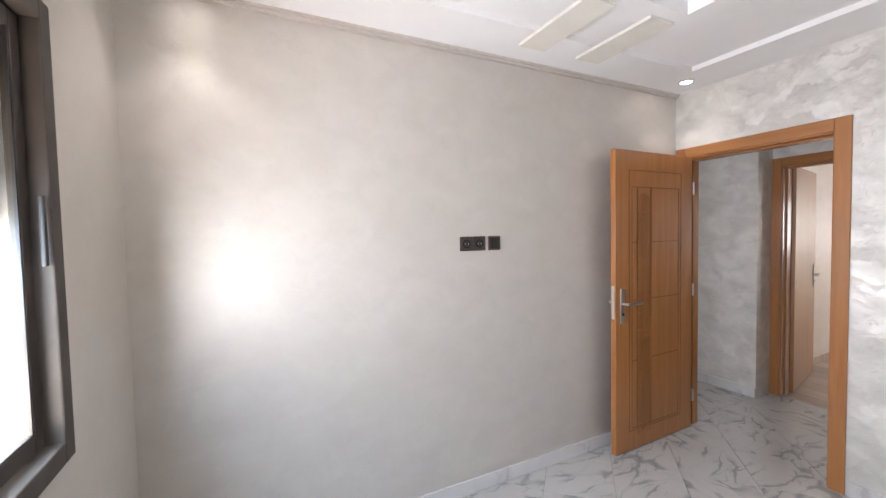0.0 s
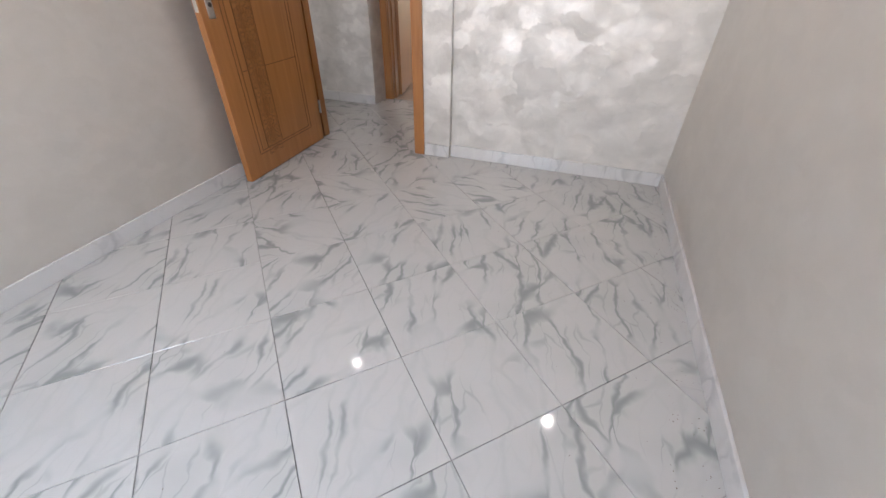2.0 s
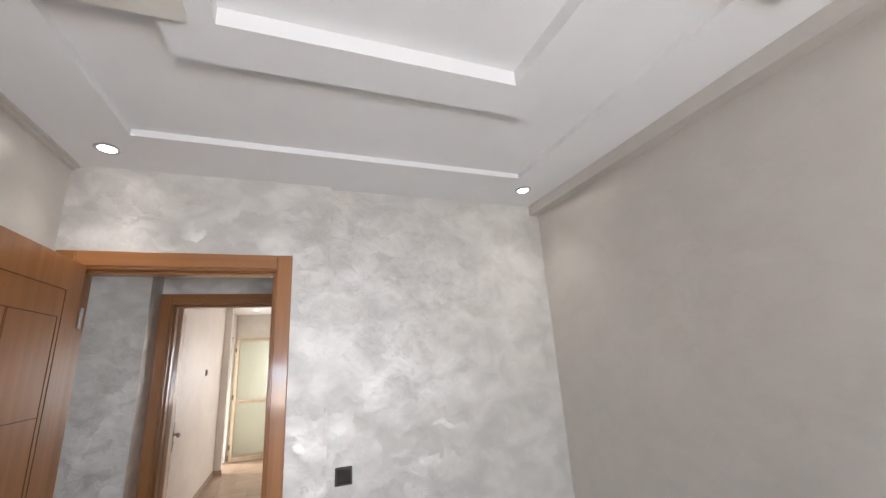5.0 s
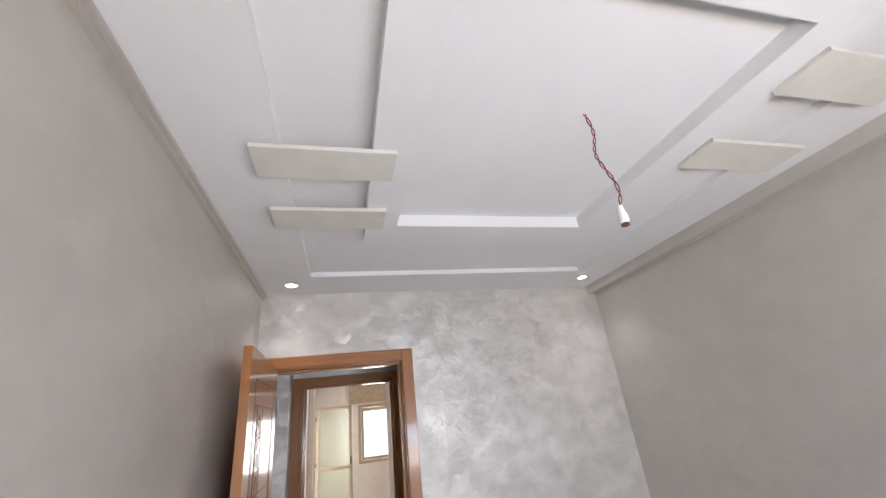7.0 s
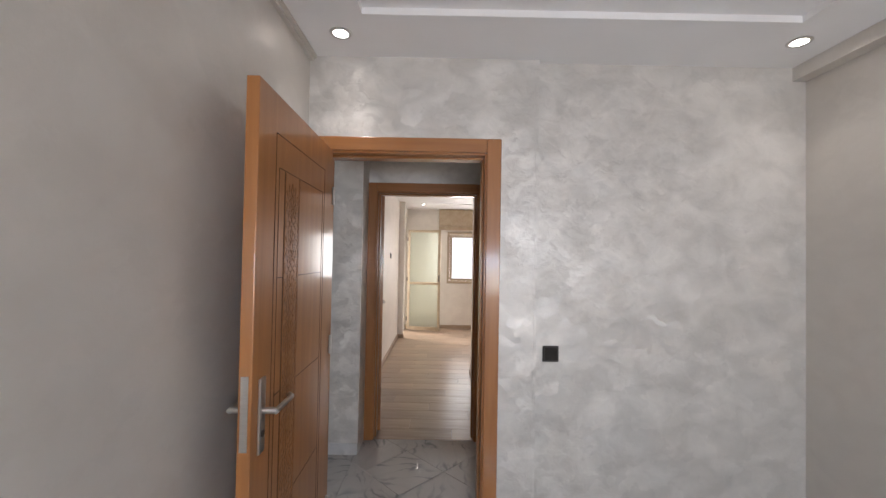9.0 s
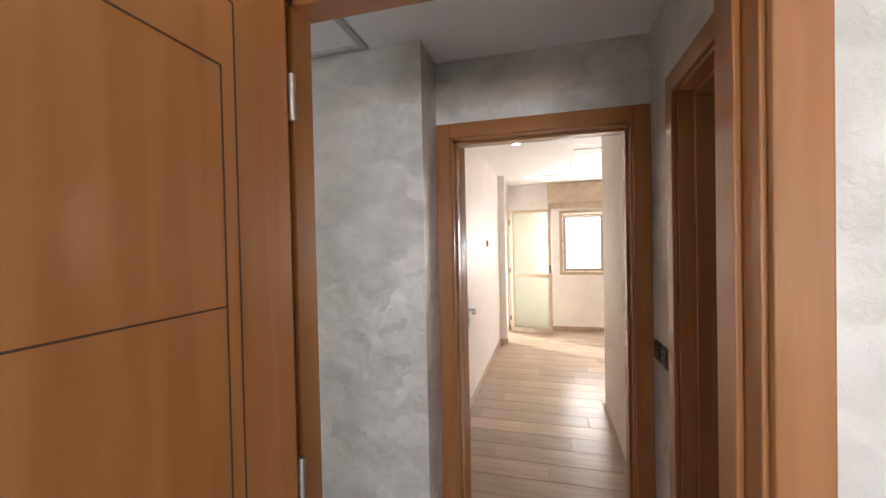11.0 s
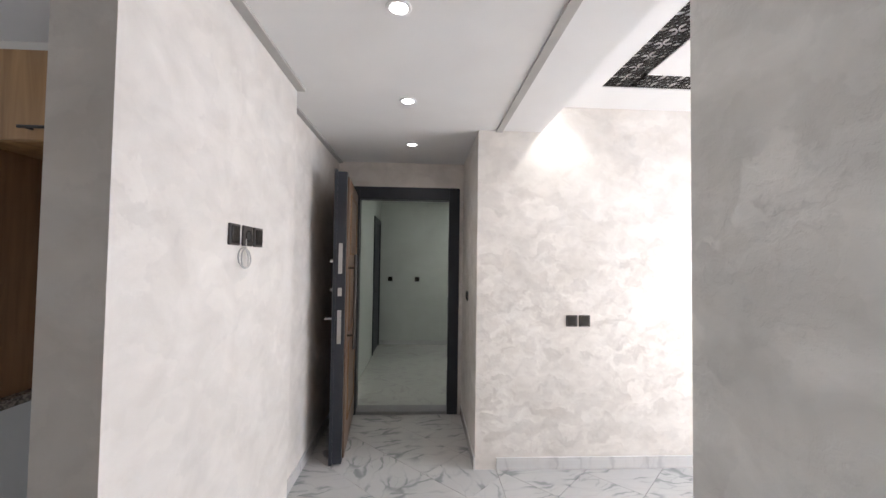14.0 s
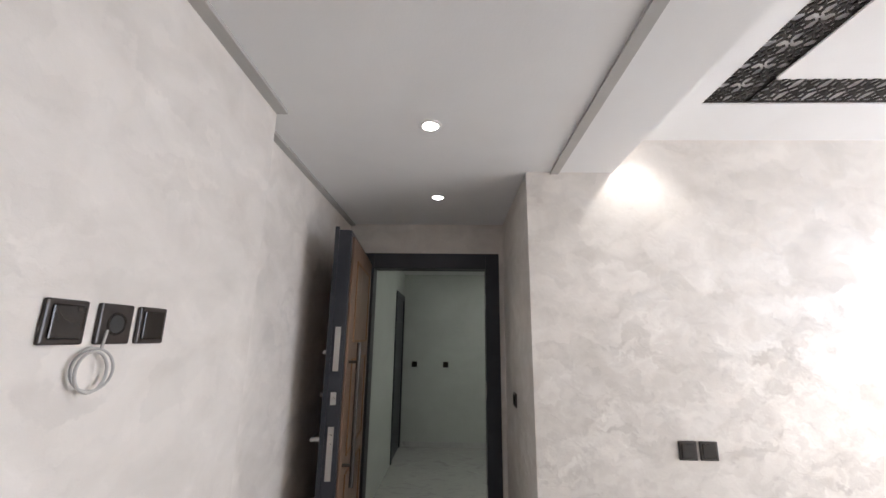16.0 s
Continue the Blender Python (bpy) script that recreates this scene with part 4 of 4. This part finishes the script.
# entrance door
ef = tagged(new("door_4_frame"), "anthracite steel entrance door frame", "door frame", kind="structure")
for y0, y1 in ((-0.25, -0.15), (0.71, 0.812)):
    part("casing", boxes((-3.95, y0, 0, -3.925, y1, 2.17), bevel=0.004), ANTHRACITE, ef)
part("casing", boxes((-3.95, -0.15, 2.05, -3.925, 0.71, 2.17), bevel=0.004), ANTHRACITE, ef)
part("jamb", boxes((-4.1, -0.22, 0, -3.95, -0.16, 2.14)), ANTHRACITE, ef)
part("jamb", boxes((-4.1, 0.715, 0, -3.95, 0.79, 2.14)), ANTHRACITE, ef)
part("head_jamb", boxes((-4.1, -0.16, 2.06, -3.95, 0.715, 2.14)), ANTHRACITE, ef)
for z in (0.4, 1.1, 1.75):
    part("strike_plate", boxes((-4.03, 0.712, z, -4.0, 0.716, z + 0.12)), STEEL, ef)
part("threshold", boxes((-4.1, -0.16, 0, -3.93, 0.715, 0.03), bevel=0.004), SHUTTER, ef, "grey stone threshold")

ed = thing("entrance_door", "open anthracite steel security door with walnut panels", "door", at=pose(-3.91, -0.162, 0, 0, 0, 5.2))
part("leaf", boxes((0.0, -0.085, 0.015, 0.90, -0.012, 2.10), bevel=0.004), ANTHRACITE, ed)
part("panel", boxes((0.03, -0.012, 0.04, 0.865, 0.0, 2.07), bevel=0.003), ENTRYWOOD, ed, "walnut outer facing")
part("panel", boxes((0.03, -0.095, 0.04, 0.865, -0.085, 2.07), bevel=0.003), ENTRYWOOD, ed, "walnut inner facing")
part("edge_lip", boxes((0.898, -0.10, 0.01, 0.906, -0.078, 2.115)), ANTHRACITE, ed)
for z0, z1 in ((0.25, 0.82), (0.92, 1.40), (1.5, 1.95)):
    part("panel_moulding", boxes((0.15, 0.0, z0, 0.72, 0.007, z0 + 0.012), (0.15, 0.0, z1, 0.72, 0.007, z1 + 0.012), (0.15, 0.0, z0 + 0.012, 0.162, 0.007, z1), (0.708, 0.0, z0 + 0.012, 0.72, 0.007, z1), bevel=0.002), DARKOAK, ed)
bm = bmesh.new()
add_rod(bm, (0.80, 0.05, 0.80), (0.80, 0.05, 1.50), 0.012, 12)
add_rod(bm, (0.80, 0.0, 0.90), (0.80, 0.05, 0.90), 0.008, 10)
add_rod(bm, (0.80, 0.0, 1.40), (0.80, 0.05, 1.40), 0.008, 10)
part("pull_bar", bm, BLACK, ed, "long black pull bar", True)
for z0, z1 in ((0.86, 1.10), (1.20, 1.26), (1.36, 1.58)):
    part("lock_plate", boxes((0.8995, -0.062, z0, 0.9035, -0.034, z1), bevel=0.001), STEEL, ed, "bright steel lock plate")
for z in (1.02, 1.06, 1.23):
    bm = bmesh.new()
    add_rod(bm, (0.9, -0.048, z), (0.918, -0.048, z), 0.008, 10)
    part("bolt", bm, STEEL, ed, "", True)
bm = bmesh.new()
add_rod(bm, (0.84, -0.095, 1.03), (0.84, -0.15, 1.03), 0.010, 10)
add_rod(bm, (0.85, -0.15, 1.03), (0.73, -0.15, 1.03), 0.009, 10)
part("lever", bm, STEEL, ed, "", True)
for z in (1.24, 1.45):
    bm = bmesh.new()
    add_rod(bm, (0.84, -0.095, z), (0.84, -0.125, z), 0.013, 12)
    part("thumb_turn", bm, STEEL, ed, "", True)
part("panel_moulding", boxes((0.45, -0.10, 1.55, 0.70, -0.095, 1.95), bevel=0.002), DARKOAK, ed)

# landing
for y in (-0.11, 0.36):
    wall_plate("wall_socket", "black socket on grey-green landing wall", "socket", pose(-7.05, y, 1.14, 0, 0, 90), "rocker")
ob = tagged(new("door_5"), "dark closed door across the landing", "door", kind="structure")
part("leaf", boxes((-7.0, -0.34, 0, -6.25, -0.30, 2.08), bevel=0.004), ANTHRACITE, ob)
part("casing", boxes((-7.05, -0.345, 0, -6.98, -0.285, 2.15), (-6.27, -0.345, 0, -6.2, -0.285, 2.15), (-6.98, -0.345, 2.08, -6.27, -0.285, 2.15), bevel=0.003), ANTHRACITE, ob)
# fill lamp out of view, added to brighten the landing
ob = thing("landing_fill_lamp", "unseen round ceiling lamp added to light the landing", "ceiling light", at=pose(-5.6, 1.3, 2.5))
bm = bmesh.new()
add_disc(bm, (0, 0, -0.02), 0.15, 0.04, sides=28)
part("diffuser", bm, emission("fill_lamp_glow", (0.96, 1.0, 0.93), 34.0), ob)

# patterned band in the living room ceiling
structure("trim_pattern_backing", boxes(*ring_rows(G0, G1, 2.622, 2.632)), LATTICE, "pale backing of the ceiling pattern band", "trim")
bm = bmesh.new()


def star_band(bm, x0, x1, y0, y1, z):
    """Dark fretwork of eight-point stars and petals that fills a rectangle."""
    cell = 0.12
    nx, ny = max(1, round((x1 - x0) / cell)), max(1, round((y1 - y0) / cell))
    sx, sy = (x1 - x0) / nx, (y1 - y0) / ny

    def strip(p, q, w=0.0024):
        p, q = Vector(p), Vector(q)
        t = (q - p).normalized() * w
        n = Vector((-t.y, t.x))
        c = [p + n, p - n, q - n, q + n]
        lo = [bm.verts.new((k.x, k.y, z)) for k in c]
        hi = [bm.verts.new((k.x, k.y, z + 0.008)) for k in c]
        bm.faces.new(lo)
        for i in range(4):
            bm.faces.new((lo[i], lo[(i + 1) % 4], hi[(i + 1) % 4], hi[i]))
    for i in range(nx):
        for j in range(ny):
            cx, cy = x0 + (i + 0.5) * sx, y0 + (j + 0.5) * sy
            pt = lambda a, k: (cx + sx * k * math.cos(a), cy + sy * k * math.sin(a))
            for n in range(8):
                a = n * math.pi / 4
                h = math.pi / 8
                strip(pt(a, 0.13), pt(a + 2 * h, 0.13))
                strip(pt(a, 0.13), pt(a + h, 0.34))
                strip(pt(a + 2 * h, 0.13), pt(a + h, 0.34))
                strip(pt(a + h, 0.34), pt(a, 0.48))
                strip(pt(a + h, 0.34), pt(a + 2 * h, 0.48))
                strip(pt(a, 0.48), pt(a, 0.6 if n % 2 else 0.5))
    strip((x0, y0), (x1, y0), 0.006)
    strip((x0, y1), (x1, y1), 0.006)
    strip((x0, y0), (x0, y1), 0.006)
    strip((x1, y0), (x1, y1), 0.006)


star_band(bm, G0[0], G0[2], G0[1], G1[1], 2.608)
star_band(bm, G0[0], G1[0], G1[1], G1[3], 2.608)
star_band(bm, G1[2], G0[2], G1[1], G1[3], 2.608)
star_band(bm, G0[0], G0[2], G1[3], G0[3], 2.608)
lat = part("ceiling_lattice", bm, DARKVOID)
tagged(lat, "black geometric star fretwork set in white ceiling", "ceiling lattice")

# ---- kitchen ----
KX, KF = -2.05, -1.60


def bar_handle(parent, a, b, out):
    bm = bmesh.new()
    a, b, o = Vector(a), Vector(b), Vector(out)
    d = (b - a).normalized() * 0.02
    add_rod(bm, a + o, b + o, 0.006, 10)
    add_rod(bm, a + d, a + d + o, 0.005, 8)
    add_rod(bm, b - d, b - d + o, 0.005, 8)
    part("handle", bm, BLACK, parent, "dark metal bar handle", True)


def upper_cabinet(y0, y1, z0, z1, x1, handle):
    ob = thing("wall_cabinet", "oak-look wall cabinet with dark bar handle", "cabinet", "kitchen wall cabinets", pose(KX, y0, z0))
    w, h, d = y1 - y0, z1 - z0, x1 - KX
    part("body", boxes((0.0, 0.001, 0, d - 0.02, w - 0.001, h)), OAK, ob)
    door = part("door", boxes((d - 0.018, 0.002, 0.002, d, w - 0.002, h - 0.002), bevel=0.002), OAK, ob)
    if handle == "side":
        bar_handle(door, (d, w - 0.04, 0.04), (d, w - 0.04, 0.24), (0.03, 0, 0))
    elif handle == "other":
        bar_handle(door, (d, 0.04, 0.04), (d, 0.04, 0.24), (0.03, 0, 0))
    else:
        bar_handle(door, (d, w / 2 - 0.1, 0.03), (d, w / 2 + 0.1, 0.03), (0.03, 0, 0))


upper_cabinet(-2.92, -2.36, 1.44, 2.08, -1.70, "side")
upper_cabinet(-2.36, -1.80, 1.44, 2.08, -1.70, "other")
upper_cabinet(-1.80, -1.20, 1.74, 2.08, -1.70, "low")
tp = part("tall_panel", boxes((-2.05, -1.20, 0.90, -1.63, -1.175, 2.20), bevel=0.002), DARKOAK)
tagged(tp, "tall brown oak side panel standing on the worktop", "panel")
ob = thing("wall_cabinet", "oak-look cabinet bridging the fridge niche", "cabinet", "kitchen wall cabinets", pose(KX, -1.174, 1.87))
part("body", boxes((0.0, 0, 0, 0.40, 0.64, 0.33)), OAK, ob)
dr = part("door", boxes((0.402, 0.002, 0.002, 0.42, 0.638, 0.328), bevel=0.002), OAK, ob)
bar_handle(dr, (0.42, 0.22, 0.04), (0.42, 0.42, 0.04), (0.03, 0, 0))

bar_handle(tp, (-1.63, -1.1875, 1.48), (-1.63, -1.1875, 1.74), (0.03, 0, 0))

hood = thing("cooker_hood", "slim stainless steel cooker hood under the cabinet", "cooker hood", at=pose(KX, -1.80, 1.60))
bm = bmesh.new()
prof = [(0.0, 0.0), (0.52, 0.0), (0.53, 0.03), (0.34, 0.135), (0.0, 0.135)]
va = [bm.verts.new((x, 0.005, z)) for x, z in prof]
vb = [bm.verts.new((x, 0.595, z)) for x, z in prof]
bm.faces.new(va)
bm.faces.new(vb)
for i in range(5):
    bm.faces.new((va[i], va[(i + 1) % 5], vb[(i + 1) % 5], vb[i]))
part("body", bm, STEEL, hood)
part("front_strip", boxes((0.522, 0.0, -0.004, 0.535, 0.6, 0.026), bevel=0.003), STEEL, hood)
part("filter", boxes((0.06, 0.05, -0.006, 0.48, 0.55, -0.001)), SHUTTER, hood, "grey grease filter")
part("back_box", boxes((0.0, 0.02, -0.135, 0.33, 0.58, -0.007), bevel=0.002), SHUTTER, hood, "grey duct box under the hood")
part("control_strip", boxes((0.535, 0.22, 0.004, 0.5375, 0.38, 0.016)), BLACK, hood)

wt = part("worktop", boxes((-2.05, -3.40, 0.865, -1.56, -1.13, 0.90), (-2.05, -3.40, 0.90, -2.03, -1.2, 0.945), bevel=0.003), STONE)
tagged(wt, "brown speckled granite worktop with low upstand", "worktop")


def base_cabinet(y0, y1, label, drawers):
    ob = thing("base_cabinet", label, "cabinet", "kitchen base cabinets", pose(KX, y0, 0))
    w = y1 - y0
    part("body", boxes((0.0, 0.001, 0.1, 0.43, w - 0.001, 0.864)), WHITECAB, ob)
    part("plinth", boxes((0.0, 0.001, 0.0, 0.38, w - 0.001, 0.1)), SHADOWLINE, ob)
    z = 0.862
    for h in drawers:
        d = part("drawer_front", boxes((0.432, 0.003, z - h + 0.004, 0.45, w - 0.003, z), bevel=0.002), WHITECAB, ob)
        bar_handle(d, (0.45, w / 2 - 0.11, z - 0.08), (0.45, w / 2 + 0.11, z - 0.08), (0.03, 0, 0))
        z -= h


base_cabinet(-1.49, -1.15, "white base unit with dark drawer handles", (0.25, 0.25, 0.25))
base_cabinet(-2.75, -2.12, "white base unit with dark handle", (0.76,))
base_cabinet(-3.38, -2.75, "white base unit with dark handle", (0.76,))
oven = thing("oven", "built-in oven with steel control strip and black glass", "oven", at=pose(KX, -2.115, 0))
part("body", boxes((0.0, 0.0, 0.1, 0.43, 0.62, 0.864)), WHITECAB, oven)
part("control_panel", boxes((0.43, 0.01, 0.66, 0.455, 0.61, 0.79), bevel=0.003), STEEL, oven)
part("top_strip", boxes((0.43, 0.01, 0.795, 0.45, 0.61, 0.862), bevel=0.002), WHITECAB, oven)
od = part("oven_door", boxes((0.43, 0.01, 0.16, 0.456, 0.61, 0.65), bevel=0.003), OVENGLASS, oven, "black glass oven door")
bar_handle(od, (0.456, 0.06, 0.60), (0.456, 0.56, 0.60), (0.04, 0, 0))
for y in (0.26, 0.36, 0.46, 0.54):
    bm = bmesh.new()
    add_disc(bm, (0.47, y, 0.725), 0.021, 0.03, (1, 0, 0), 20, 0.018)
    part("knob", bm, BLACK, oven, "", True)

hob = thing("gas_hob", "white enamel gas hob with black pan supports", "hob", at=pose(-2.0, -1.95, 0.90))
part("tray", boxes((0.0, 0.0, 0.0, 0.50, 0.68, 0.05), bevel=0.008), ENAMEL, hob, "", True)
for bx in (0.14, 0.36):
    for by in (0.18, 0.48):
        bm = bmesh.new()
        add_disc(bm, (bx, by, 0.056), 0.045, 0.012, sides=20)
        add_disc(bm, (bx, by, 0.068), 0.032, 0.012, sides=20)
        part("burner", bm, STEEL, hob, "", True)
    bm = bmesh.new()
    for by in (0.06, 0.30, 0.36, 0.60):
        add_rod(bm, (bx - 0.1, by, 0.086), (bx + 0.1, by, 0.086), 0.005, 6)
        add_rod(bm, (bx - 0.1, by, 0.05), (bx - 0.1, by, 0.086), 0.005, 6)
        add_rod(bm, (bx + 0.1, by, 0.05), (bx + 0.1, by, 0.086), 0.005, 6)
    add_rod(bm, (bx - 0.1, 0.06, 0.086), (bx - 0.1, 0.60, 0.086), 0.005, 6)
    add_rod(bm, (bx + 0.1, 0.06, 0.086), (bx + 0.1, 0.60, 0.086), 0.005, 6)
    for by in (0.18, 0.48):
        add_rod(bm, (bx, by - 0.12, 0.086), (bx, by - 0.03, 0.086), 0.005, 6)
        add_rod(bm, (bx, by + 0.03, 0.086), (bx, by + 0.12, 0.086), 0.005, 6)
    part("pan_support", bm, IRON, hob, "", True)
for k in range(4):
    bm = bmesh.new()
    add_disc(bm, (0.45, 0.2 + k * 0.09, 0.062), 0.017, 0.022, sides=16)
    part("knob", bm, WHITECAB, hob, "", True)
for y in (-2.24, -2.56, -2.64):
    wall_plate("wall_socket", "black socket on patterned kitchen tiles", "socket", pose(-2.042, y, 1.23, 0, 0, 90), "rocker")

# curved plaster waves on the kitchen ceiling
for y0 in (-1.08, -1.57, -2.06):
    bm = bmesh.new()
    rows = []
    for i in range(25):
        f = i / 24
        x, y = -1.47 + 0.85 * f, y0 - 0.80 * f + 0.085 * math.sin(f * 2 * math.pi)
        rows.append([bm.verts.new((x + a, y + b, z)) for a, b, z in ((-0.022, -0.028, 2.53), (-0.022, -0.028, 2.468), (0.022, 0.028, 2.468), (0.022, 0.028, 2.53))])
    for p, q in zip(rows, rows[1:]):
        for k in range(3):
            bm.faces.new((p[k], p[k + 1], q[k + 1], q[k]))
    bm.faces.new(rows[0])
    bm.faces.new(rows[-1])
    structure("trim_ceiling_wave", bm, WHITE, "wavy white plaster bar across the kitchen ceiling recess", "trim")

# grit left along the bedroom floor
grit = random.Random(5)
bm = bmesh.new()
for i in range(240):
    x, y = (2.555 - abs(grit.gauss(0, 0.07)), grit.uniform(-3.2, -0.02)) if i % 6 else (grit.uniform(0.3, 2.5), grit.uniform(-2.6, -0.2))
    r = grit.uniform(0.0007, 0.0019)
    bmesh.ops.create_icosphere(bm, subdivisions=1, radius=r, matrix=Matrix.Translation((x, y, r * 0.5)) @ Matrix.Diagonal((1, grit.uniform(0.5, 1.6), 0.6, 1)))
tagged(part("floor_grit", bm, CARVED), "brown plaster grit and dust crumbs along the skirting", "grit", kind="stuff")

# ---- tiles and planks ----
tile_cache = {}


def tile(parent, name, x0, y0, x1, y1, mat, z=0.0, thick=0.012):
    w, d = round(x1 - x0, 3), round(y1 - y0, 3)
    key = (name, w, d, mat.name)
    if key not in tile_cache:
        bm = bmesh.new()
        b = 0.0016
        lo = [bm.verts.new((x, y, -thick)) for x, y in ((0, 0), (w, 0), (w, d), (0, d))]
        mid = [bm.verts.new((x, y, -b)) for x, y in ((0, 0), (w, 0), (w, d), (0, d))]
        hi = [bm.verts.new((x, y, 0)) for x, y in ((b, b), (w - b, b), (w - b, d - b), (b, d - b))]
        bm.faces.new(hi)
        for i in range(4):
            j = (i + 1) % 4
            bm.faces.new((lo[i], lo[j], mid[j], mid[i]))
            bm.faces.new((mid[i], mid[j], hi[j], hi[i]))
        tile_cache[key] = mesh_of(bm, name, mat)
    ob = new(name, tile_cache[key])
    ob.parent = parent
    ob.location = (x0, y0, z)
    return ob


SIDE, GAP = 0.3945, 0.002
DIAG = Matrix.Rotation(radians(45), 4, "Z")
full = {}


def clipped(poly, x0, y0, x1, y1):
    """The part of a polygon inside a rectangle."""
    for axis, lim, sign in ((0, x0, 1), (0, x1, -1), (1, y0, 1), (1, y1, -1)):
        res = []
        for p, q in zip(poly, poly[1:] + poly[:1]):
            dp, dq = sign * (p[axis] - lim), sign * (q[axis] - lim)
            if dp >= 0:
                res.append(p)
            if dp * dq < 0:
                f = dp / (dp - dq)
                res.append((p[0] + f * (q[0] - p[0]), p[1] + f * (q[1] - p[1])))
        poly = res
        if len(poly) < 3:
            return []
    return poly


def slab(points, name, mat, thick=0.012, b=0.0015):
    n = len(points)
    mx, my = sum(p[0] for p in points) / n, sum(p[1] for p in points) / n
    bm = bmesh.new()
    lo = [bm.verts.new((x, y, -thick)) for x, y in points]
    mid = [bm.verts.new((x, y, -b)) for x, y in points]
    hi = [bm.verts.new((x + (mx - x) * 0.007, y + (my - y) * 0.007, 0)) for x, y in points]
    bm.faces.new(hi)
    for k in range(n):
        m = (k + 1) % n
        bm.faces.new((lo[k], lo[m], mid[m], mid[k]))
        bm.faces.new((mid[k], mid[m], hi[m], hi[k]))
    return mesh_of(bm, name, mat)


def tile_area(x0, y0, x1, y1, mat=MARBLE):
    """Square tiles laid diagonally, cut off at the edges of a rectangle."""
    d = SIDE * math.sqrt(0.5)
    h = (SIDE - GAP) / 2
    square = [(-h, -h), (h, -h), (h, h), (-h, h)]
    for i in range(math.floor((x0 - 1.288) / d) - 1, math.ceil((x1 - 1.288) / d) + 2):
        for j in range(math.floor((y0 + 2.016) / d) - 1, math.ceil((y1 + 2.016) / d) + 2):
            if (i + j) % 2 == 0:
                continue
            cx, cy = 1.288 + i * d, -2.016 + j * d
            world_pts = [(cx + (p - q) * math.sqrt(0.5), cy + (p + q) * math.sqrt(0.5)) for p, q in square]
            cut = clipped(world_pts, x0, y0, x1, y1)
            if len(cut) < 3 or abs(sum(p[0] * q[1] - q[0] * p[1] for p, q in zip(cut, cut[1:] + cut[:1]))) < 0.002:
                continue
            if cut == world_pts:
                if mat not in full:
                    full[mat] = slab(square, "floor_tile", mat)
                me = full[mat]
            else:
                me = slab([((p - cx + q - cy) * math.sqrt(0.5), (q - cy - p + cx) * math.sqrt(0.5)) for p, q in cut], "floor_tile", mat)
            ob = new("floor_tile", me)
            ob.parent = floor
            ob.matrix_basis = Matrix.Translation((cx, cy, 0)) @ DIAG


tile_area(0.0, BK, 2.57, 0.035)
tile_area(0.06, 0.037, 1.05, 1.24)
tile_area(-3.93, -0.36, 0.058, 1.0)
tile_area(-2.945, 1.002, -0.92, 4.7)
tile_area(-0.918, 1.352, -0.242, 4.7)
tile_area(-2.05, -3.45, -0.24, -0.362)
tile_area(-7.05, -0.30, -4.1, 2.2, LANDING)

PW, PL = 0.2, 0.9
for j in range(25):
    y0 = 1.245 + j * PW
    x = -0.1 - (j * 0.37 % PL)
    lim = 1.08 if y0 < 3.0 else 3.6
    while x < lim:
        a, b = max(x, -0.1) + 0.001, min(x + PL, lim) - 0.001
        if b - a > 0.02:
            tile(floor, "floor_plank", a, y0 + 0.001, b, min(y0 + PW, 6.2) - 0.001, PLANK)
        x += PL

splash = structure("wall_tiles_kitchen", boxes((-2.05, -3.4, 0.945, -2.046, -1.2, 1.72)), LATTICE, "grout bed of the kitchen tiles", "wall tiles")
bt = [boxes((0, 0.001, 0.001, 0.004, 0.099, 0.099))]
tm = mesh_of(bt[0], "splash_tile", PATCH)
for j in range(22):
    for k in range(5 if j < 16 else 8):
        ob = new("splash_tile", tm)
        ob.parent = splash
        ob.location = (-2.046, -3.4 + j * 0.1, 0.945 + k * 0.1)
bath = structure("wall_tiles_bathroom", boxes((1.15, 1.806, 0, 2.57, 1.81, 2.2)), GROUT, "grout bed of the bathroom tiles", "wall tiles")
tm = mesh_of(boxes((0.001, -0.004, 0.001, 0.199, 0, 0.199)), "bathroom_tile", BLUEPATCH)
for j in range(7):
    for k in range(11):
        ob = new("bathroom_tile", tm)
        ob.parent = bath
        ob.location = (1.15 + j * 0.2, 1.806, k * 0.2)
structure("floor_bathroom", boxes((1.06, 0.16, -0.012, 2.57, 1.806, 0.0)), STONE, "dark bathroom floor", "floor")
